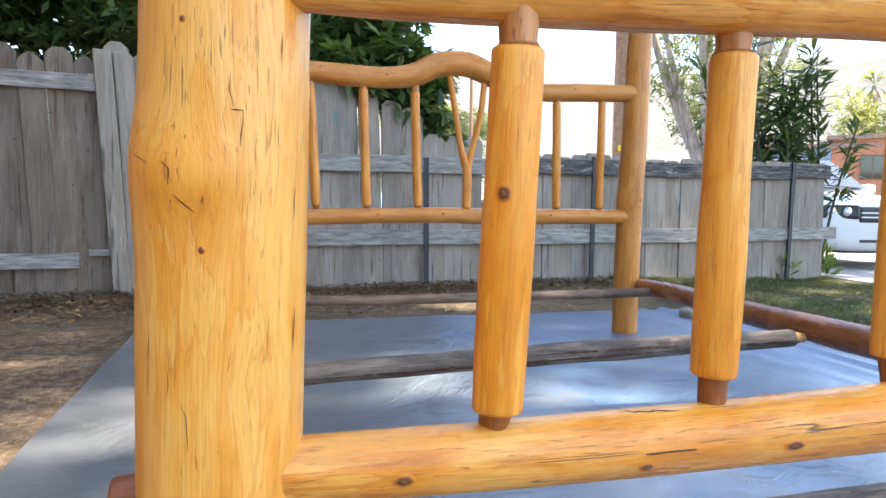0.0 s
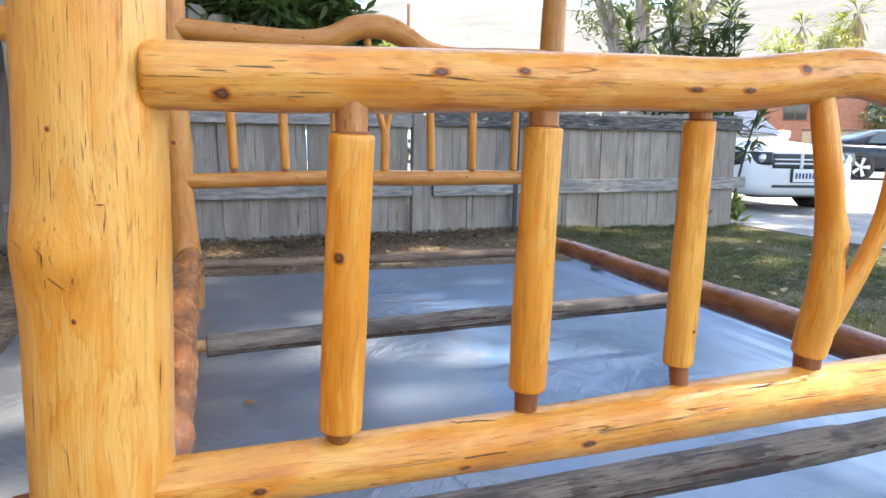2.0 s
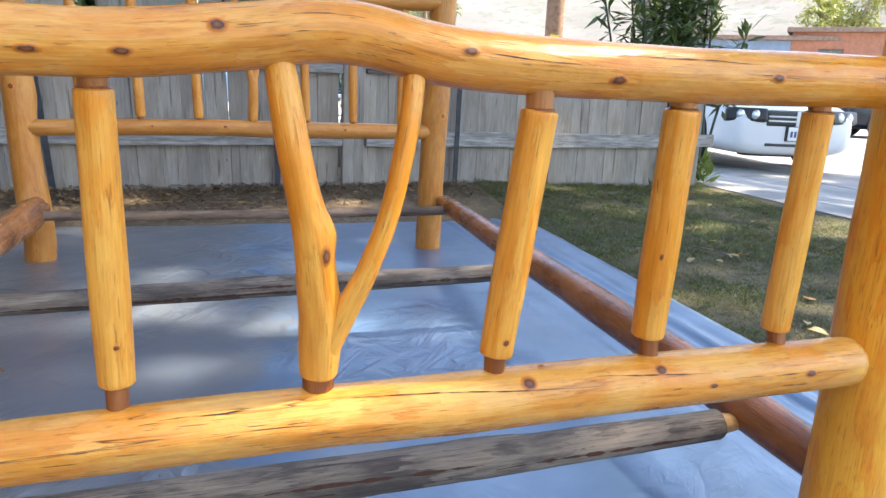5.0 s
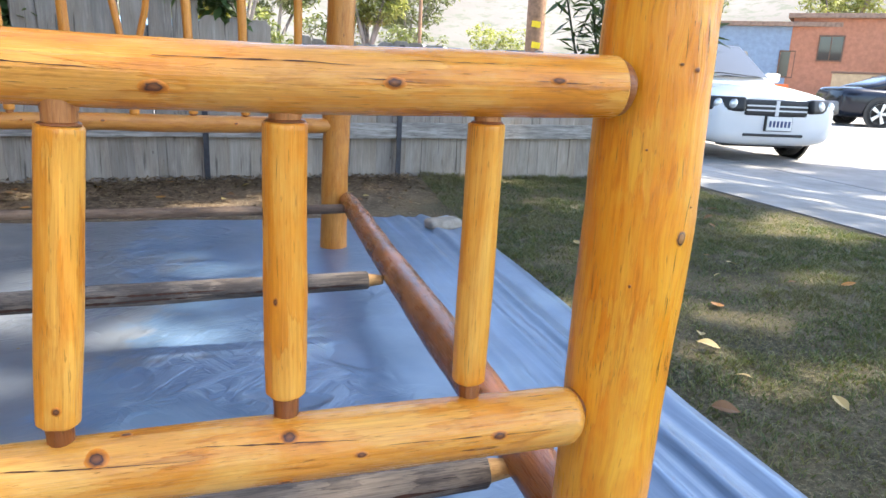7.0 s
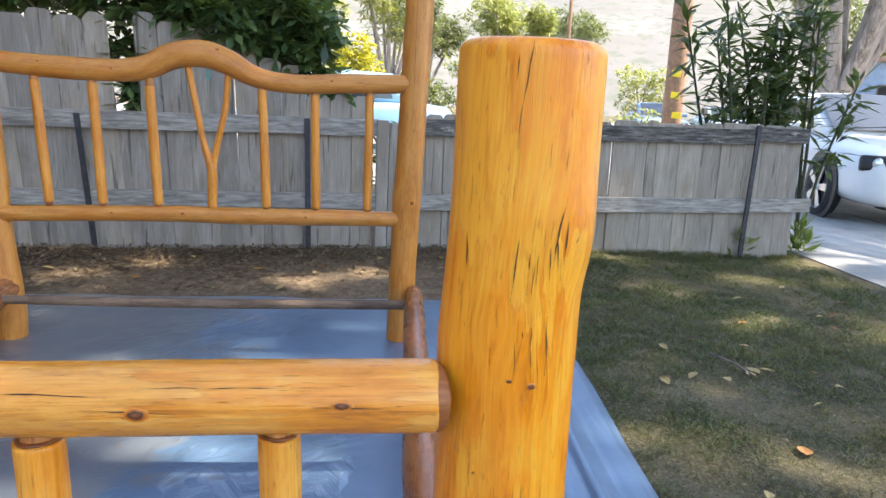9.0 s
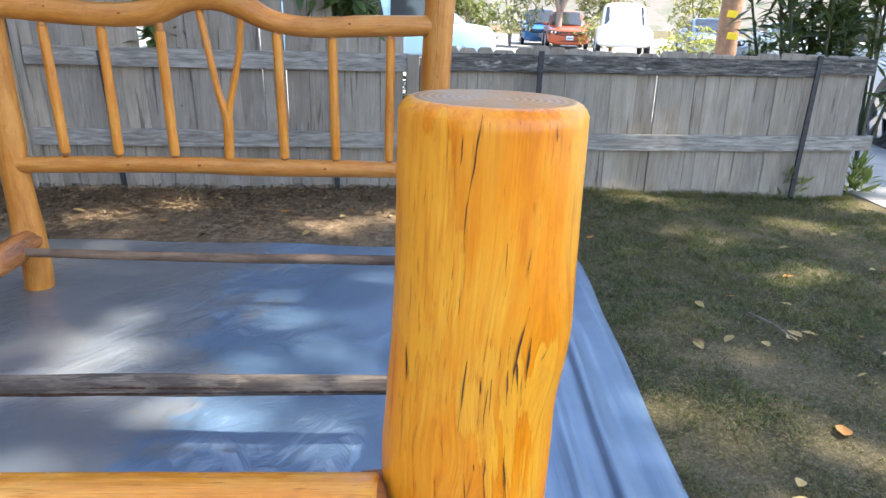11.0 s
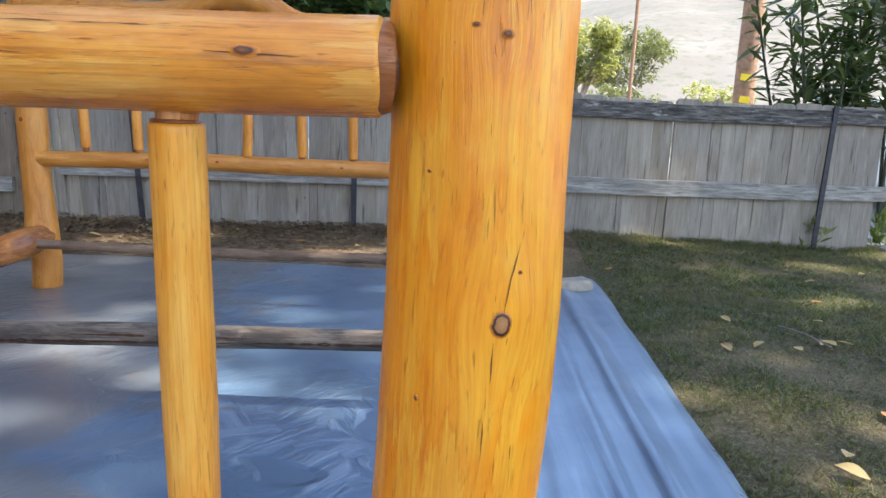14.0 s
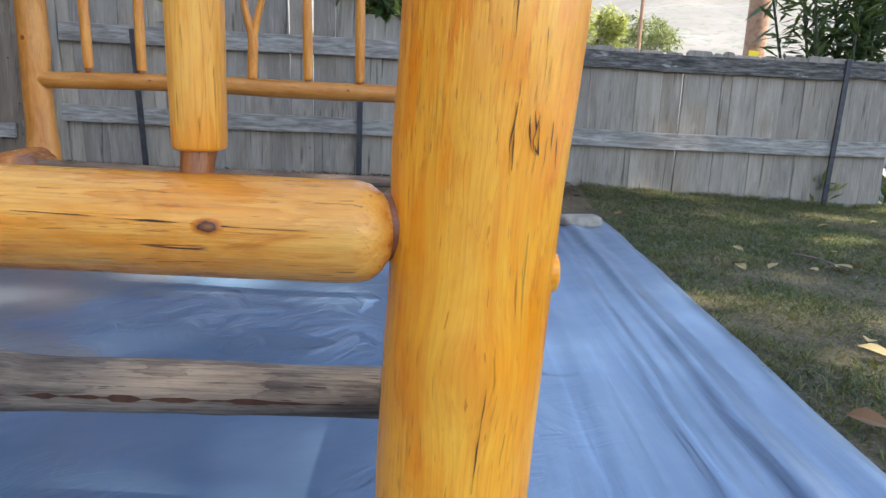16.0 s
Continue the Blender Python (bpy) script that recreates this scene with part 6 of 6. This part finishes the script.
for i, (bx, by, rr, mt_) in enumerate(((9.0, 18.5, 0.8, M_LEAFLIGHT), (13.2, 22.5, 0.8, M_LEAFDARK), (1.95, 5.4, 0.50, M_LEAFDARK), (29.6, 20.6, 1.5, M_LEAFLIGHT), (31.5, 22.8, 1.3, M_LEAFLIGHT), (9.6, 30.5, 1.0, M_LEAFLIGHT), (2.7, 5.3, 0.42, M_LEAFDARK))):
    hb = thing("hedge_bush", "rounded green garden bush", "bush", m=Matrix.Translation((*yonder(bx, by), ground_height(bx, by))))
    woody("stem", [[(0, 0, 0, 0.03), (0.05, 0, rr, 0.02), (0.15, 0.05, rr * 1.5, 0.01)], [(0, 0, 0, 0.03), (-0.1, 0.05, rr * 0.9, 0.02), (-0.25, 0, rr * 1.4, 0.01)]], hb)
    leaf_cloud("leaves", blob_points(r3, [(0, 0, rr * 0.9, rr * 0.8), (rr * 0.5, 0.1, rr * 0.7, rr * 0.55), (-rr * 0.5, 0, rr * 0.75, rr * 0.6), (0.1, -0.1, rr * 1.4, rr * 0.4)], 260 if rr < 0.8 else 120), 0.10 if rr < 0.8 else 0.16, mt_, hb, 0.4, 5, seed=40 + i)

for i, (bx, by, rr, mt_) in enumerate(((4.0, 31.0, 1.7, M_LEAFOLIVE), (6.1, 33.5, 1.9, M_LEAFLIGHT), (2.6, 34.0, 1.8, M_LEAFLIGHT), (11.4, 36.0, 1.8, M_LEAFOLIVE), (16.5, 38.0, 2.0, M_LEAFLIGHT), (22.5, 27.0, 1.3, M_LEAFLIGHT), (33.0, 24.5, 1.6, M_LEAFOLIVE), (-3.5, 33.0, 2.2, M_LEAFOLIVE))):
    hb = thing("tall_bush", "tall loose sunlit bush beside the far street", "bush", m=Matrix.Translation((*yonder(bx, by), ground_height(bx, by))))
    woody("stem", [[(0, 0, 0, 0.06), (0.1, 0, rr, 0.04), (0.3, 0.1, rr * 1.5, 0.02)], [(0, 0, 0, 0.06), (-0.2, 0.1, rr * 0.9, 0.04), (-0.5, 0, rr * 1.4, 0.02)]], hb)
    leaf_cloud("leaves", blob_points(r3, [(r3.uniform(-0.8, 0.8) * rr, r3.uniform(-0.4, 0.4) * rr, r3.uniform(0.5, 1.7) * rr, rr * r3.uniform(0.3, 0.55)) for _ in range(9)], 70), 0.24, mt_, hb, 0.4, 5, seed=60 + i)


def palm(x_, y_, h_, seed):
    """A fan palm: a ringed trunk, a skirt of dead leaves and a head of fronds."""
    r2 = np.random.RandomState(seed)
    ob = thing("palm_tree", "tall fan palm with a shaggy dry skirt", "palm tree", m=Matrix.Translation((*yonder(x_, y_), -0.2)))
    woody("trunk", [[(0, 0, -0.1, 0.34), (0.1, 0, h_ * 0.5, 0.26), (0.15, 0.05, h_, 0.22)]], ob)
    for nm, mat_, n_, lo, hi in (("frond", M_LEAFLIGHT, 22, -0.5, 1.2), ("dead_frond", M_LEAFDRY, 14, -1.45, -0.9)):
        for k in range(n_):
            a, e = r2.uniform(0, 6.28), r2.uniform(lo, hi)
            V, F = [], []
            L_ = r2.uniform(1.5, 2.1)
            for j in range(9):
                b = a + (j - 4) * 0.13
                base = Vector((math.cos(a) * math.cos(e), math.sin(a) * math.cos(e), math.sin(e))) * L_ * 0.45
                tip = base + Vector((math.cos(b) * math.cos(e), math.sin(b) * math.cos(e), math.sin(e) - 0.45)) * L_ * 0.55
                side = Vector((-math.sin(b), math.cos(b), 0)) * 0.045
                o = len(V)
                up = Vector((0.15, 0.05, h_))
                V += [up + base * 0.1, up + base + side, up + tip, up + base - side]
                F += [(o, o + 1, o + 2, o + 3)]
            mesh_object(nm, V, F, mat_, ob, "", False)


palm(38.6, 32.0, 9.0, 3)
palm(47.0, 44.0, 10.5, 4)

# Dry hills behind everything.
hv, hf = [], []
NA, NR = 90, 14
for i in range(NA + 1):
    a = radians(-75 + 150 * i / NA)
    ridge = 0.170 + 0.035 * noise.noise(Vector((a * 2.2, 4, 0))) + 0.018 * noise.noise(Vector((a * 9, 1, 0))) + 0.05 * max(0, a - 0.1)
    for j in range(NR + 1):
        u = j / NR
        d = 120 + 260 * u
        z = -4 + (ridge * 380 + 4) * (u ** 0.8) + 2 * noise.noise(Vector((a * 8, u * 3, 2))) * u
        hv.append((math.sin(a) * d, math.cos(a) * d, z))
for i in range(NA):
    for j in range(NR):
        k = i * (NR + 1) + j
        hf.append((k, k + 1, k + NR + 2, k + NR + 1))
hill = mesh_object("hillside", hv, hf, M_HILL, None, "", True)
tagged(hill, "dry pale brown hills behind the neighbourhood", "hill", "", "structure")

# ---- the tree whose shade falls on the yard ----
shade = thing("shade_tree", "tall broad leafy tree that shades the yard", "tree", m=Matrix.Translation((10.2, -4.6, 0)))
r4 = np.random.RandomState(31)
woody("trunk", [[(0, 0, -0.3, 0.34), (0, 0, 2.6, 0.28), (-0.3, 0.6, 5.6, 0.22)], [(-0.25, 0.5, 5.2, 0.18), (-1.2, 2.8, 8.0, 0.11), (-2.4, 5.4, 9.8, 0.04)], [(-0.25, 0.5, 5.2, 0.18), (-2.6, 2.2, 7.8, 0.11), (-5.2, 4.0, 9.6, 0.04)], [(-0.25, 0.5, 5.2, 0.15), (0.4, 3.5, 8.2, 0.08), (0.8, 6.6, 9.8, 0.03)]], shade)
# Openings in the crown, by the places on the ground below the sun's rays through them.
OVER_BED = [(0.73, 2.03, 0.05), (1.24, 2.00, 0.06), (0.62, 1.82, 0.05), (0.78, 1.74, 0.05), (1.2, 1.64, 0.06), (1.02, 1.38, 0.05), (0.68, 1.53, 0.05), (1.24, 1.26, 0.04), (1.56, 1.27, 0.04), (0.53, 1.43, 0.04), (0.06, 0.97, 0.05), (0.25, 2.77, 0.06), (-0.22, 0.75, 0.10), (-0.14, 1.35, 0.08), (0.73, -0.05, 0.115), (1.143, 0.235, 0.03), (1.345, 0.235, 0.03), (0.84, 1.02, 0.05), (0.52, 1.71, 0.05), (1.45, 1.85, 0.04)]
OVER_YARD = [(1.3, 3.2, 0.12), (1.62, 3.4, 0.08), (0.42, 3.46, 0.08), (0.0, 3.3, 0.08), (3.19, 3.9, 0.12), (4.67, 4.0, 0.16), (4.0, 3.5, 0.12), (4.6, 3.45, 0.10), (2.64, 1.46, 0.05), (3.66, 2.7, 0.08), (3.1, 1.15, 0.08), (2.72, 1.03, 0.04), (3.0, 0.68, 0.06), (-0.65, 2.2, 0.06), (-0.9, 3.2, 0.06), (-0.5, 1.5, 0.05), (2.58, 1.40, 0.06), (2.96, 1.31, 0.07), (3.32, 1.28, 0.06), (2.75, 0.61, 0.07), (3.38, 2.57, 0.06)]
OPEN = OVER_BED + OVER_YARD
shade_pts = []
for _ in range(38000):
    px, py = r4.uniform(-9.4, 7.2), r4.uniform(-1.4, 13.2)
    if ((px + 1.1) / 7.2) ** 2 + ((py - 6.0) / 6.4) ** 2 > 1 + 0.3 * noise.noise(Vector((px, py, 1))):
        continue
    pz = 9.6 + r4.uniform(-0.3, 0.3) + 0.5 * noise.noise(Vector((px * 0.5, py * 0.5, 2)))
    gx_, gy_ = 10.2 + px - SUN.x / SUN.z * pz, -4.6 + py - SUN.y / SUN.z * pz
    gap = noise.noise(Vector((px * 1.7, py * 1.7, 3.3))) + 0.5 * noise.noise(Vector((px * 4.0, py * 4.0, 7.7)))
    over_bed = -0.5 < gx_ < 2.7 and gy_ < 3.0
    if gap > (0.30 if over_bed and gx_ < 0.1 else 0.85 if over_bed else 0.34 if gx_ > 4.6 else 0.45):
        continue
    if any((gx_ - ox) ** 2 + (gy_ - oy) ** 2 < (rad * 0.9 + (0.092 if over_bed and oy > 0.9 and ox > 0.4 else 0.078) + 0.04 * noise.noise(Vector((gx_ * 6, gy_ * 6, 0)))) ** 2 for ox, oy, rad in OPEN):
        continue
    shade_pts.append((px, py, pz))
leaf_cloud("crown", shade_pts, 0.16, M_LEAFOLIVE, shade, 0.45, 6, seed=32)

# ---- small things on the ground ----
def stone(name, label, at, size, material, seed):
    b = bmesh.new()
    bmesh.ops.create_icosphere(b, subdivisions=3, radius=1)
    for v in b.verts:
        c = v.co.copy()
        v.co = Vector((math.copysign(abs(c.x) ** 0.5, c.x), math.copysign(abs(c.y) ** 0.5, c.y), math.copysign(abs(c.z) ** 0.5, c.z)))
        v.co *= 1 + 0.09 * noise.noise(c * 1.6 + Vector((seed, 0, 0)))
    b.transform(Matrix.Translation(at) @ pose(0, 0, 0, 0, 0, seed * 40) @ Matrix.Diagonal((*size, 1)))
    ob = part(name, b, material, None, "", True)
    return tagged(ob, label, "stone")


stone("stone_block", "pale flat stone block holding the sheet's corner", (2.405, 2.60, 0.030), (0.095, 0.055, 0.030), M_STONE, 0.3)
stone("rock", "flat brown rock holding the sheet's corner", (-0.16, 2.80, 0.026), (0.13, 0.08, 0.028), M_ROCK, 2.0)

LEAFMESH = []
for k in range(4):
    V = []
    n = 7
    for i in range(n):
        u = i / (n - 1)
        w = 0.30 * math.sin(math.pi * min(u * 1.08, 1)) ** 0.8
        curl = 0.10 * math.sin(u * 2.5 + k) + 0.05
        V += [(-w, u - 0.5, curl + 0.25 * w * (1 + 0.5 * math.sin(k))), (0, u - 0.5, curl), (w, u - 0.5, curl + 0.2 * w)]
    F = []
    for i in range(n - 1):
        a = i * 3
        F += [(a, a + 1, a + 4, a + 3), (a + 1, a + 2, a + 5, a + 4)]
    me = bpy.data.meshes.new("fallen_leaf")
    me.from_pydata(V, [], F)
    me.materials.append((M_LEAFDRY, M_LEAFBROWN, M_LEAFDRY, M_LEAFORANGE)[k])
    LEAFMESH.append(me)
spots = [(2.73, 0.94, 0.075), (2.50, 0.57, 0.07), (2.94, 1.88, 0.06), (3.51, 2.58, 0.06), (2.80, 1.82, 0.06), (4.26, 2.92, 0.08), (3.28, 1.94, 0.06), (3.03, 1.28, 0.08), (2.77, 1.03, 0.05), (0.66, 3.02, 0.07), (-0.10, 3.30, 0.07), (1.05, 3.75, 0.06), (3.70, 3.0, 0.06)]
r5 = np.random.RandomState(77)
spots += [(0.37, 1.11, 0.035), (0.88, 1.28, 0.012), (0.97, 1.32, 0.010), (0.82, 1.28, 0.011), (0.48, 1.54, 0.015), (3.33, 2.23, 0.05), (3.27, 1.95, 0.05), (3.06, 1.84, 0.05)]
spots += [(r5.uniform(2.6, 4.2), r5.uniform(0.2, 4.1), r5.uniform(0.03, 0.07)) for _ in range(28)]
spots += [(r5.uniform(-1.6, 2.4), r5.uniform(2.98, 3.68), r5.uniform(0.025, 0.06)) for _ in range(60)]
for i, (x_, y_, s_) in enumerate(spots):
    ob = new("fallen_leaf", LEAFMESH[i % 4])
    ob.matrix_basis = pose(x_, y_, max(ground_height(x_, y_), -0.004) + 0.012, r5.uniform(-15, 15), r5.uniform(-15, 15), r5.uniform(0, 360)) @ Matrix.Scale(s_, 4)
    tagged(ob, ("curled pale yellow leaf lying on the ground", "curled dark brown leaf lying on the ground", "curled pale yellow leaf lying on the ground", "dry orange leaf lying on the ground")[i % 4], "leaf", "fallen leaves")

# Litter along the fence and a bare twig.
LV, LF = [], []
for _ in range(6500):
    x_ = r5.uniform(-1.7, 2.6)
    y_ = fence_y(x_) - 0.03 - abs(r5.randn()) * 0.30
    if y_ < 2.9:
        continue
    a, l, w = r5.uniform(0, 6.28), r5.uniform(0.008, 0.030), r5.uniform(0.004, 0.012)
    c, s = math.cos(a), math.sin(a)
    z_ = ground_height(x_, y_) + 0.006 + r5.rand() * 0.03 * max(0, 1 - (fence_y(x_) - y_) * 2.5)
    o = len(LV)
    LV += [(x_ - c * l - s * w, y_ - s * l + c * w, z_), (x_ - c * l + s * w, y_ - s * l - c * w, z_), (x_ + c * l, y_ + s * l, z_ + r5.rand() * 0.015)]
    LF.append((o, o + 1, o + 2))
lit = mesh_object("leaf_litter", LV, LF, leaf_mat("litter", (0.06, 0.034, 0.017), (0.14, 0.085, 0.042), (0.34, 0.24, 0.13), 0.8, 0.05), None, "", False)
tagged(lit, "dry brown leaf litter along the fence", "leaf litter", "", "stuff")
twig = mesh_object("twig", *tube([(3.19, 1.86, 0.012, 0.003), (3.16, 1.99, 0.022, 0.004), (3.12, 2.12, 0.016, 0.003)], rings=10, seg=8)[:2], M_BARK, None, "", True)
tagged(twig, "thin bare twig lying on the lawn", "twig")

# Lawn.
r6 = np.random.RandomState(5)
GV, GF = [], []
for _ in range(230000):
    x_, y_ = r6.uniform(2.2, 4.95), r6.uniform(-0.6, 4.4)
    if x_ > 4.72 + 0.05 * noise.noise(Vector((y_ * 3, 1, 1))) + 0.03 * max(y_ - 3, 0) or y_ > fence_y(x_) - 0.01:
        continue
    d = noise.noise(Vector((x_ * 0.9, y_ * 0.9, 9))) * 0.5 + noise.noise(Vector((x_ * 3.1, y_ * 3.1, 4))) * 0.35
    if d < -0.12 + 0.25 * r6.randn() * 0.5 or x_ < 2.40 + 0.062 * y_ or (y_ > 2.9 and x_ < 2.5 + 0.5 * d):
        if x_ < 2.40 + 0.062 * y_ or r6.rand() > 0.28:
            continue
    tuft = noise.noise(Vector((x_ * 9, y_ * 9, 2))) + 0.6 * noise.noise(Vector((x_ * 23, y_ * 23, 6)))
    if tuft < -0.18 and r6.rand() < 0.75:
        continue
    h = r6.uniform(0.010, 0.026) * (1 + 0.5 * d) * (1 + 0.6 * max(tuft, 0))
    if y_ > fence_y(x_) - 0.10:
        h *= 1.8
    a = r6.uniform(0, 6.28)
    c, s = math.cos(a) * 0.0020, math.sin(a) * 0.0020
    b = r6.uniform(0, 6.28)
    lx, ly = math.cos(b) * h * 1.1, math.sin(b) * h * 1.1
    z_ = ground_height(x_, y_) - 0.006
    o = len(GV)
    GV += [(x_ - c, y_ - s, z_), (x_ + c, y_ + s, z_), (x_ + c * 0.7 + lx * 0.4, y_ + s * 0.7 + ly * 0.4, z_ + h * 0.7), (x_ - c * 0.7 + lx * 0.4, y_ - s * 0.7 + ly * 0.4, z_ + h * 0.7), (x_ + lx, y_ + ly, z_ + h)]
    GF += [(o, o + 1, o + 2, o + 3), (o + 3, o + 2, o + 4)]
lawn_ = mesh_object("grass", GV, GF, M_GRASS, None, "", False)
tagged(lawn_, "short thin dry green lawn grass", "grass", "", "stuff")
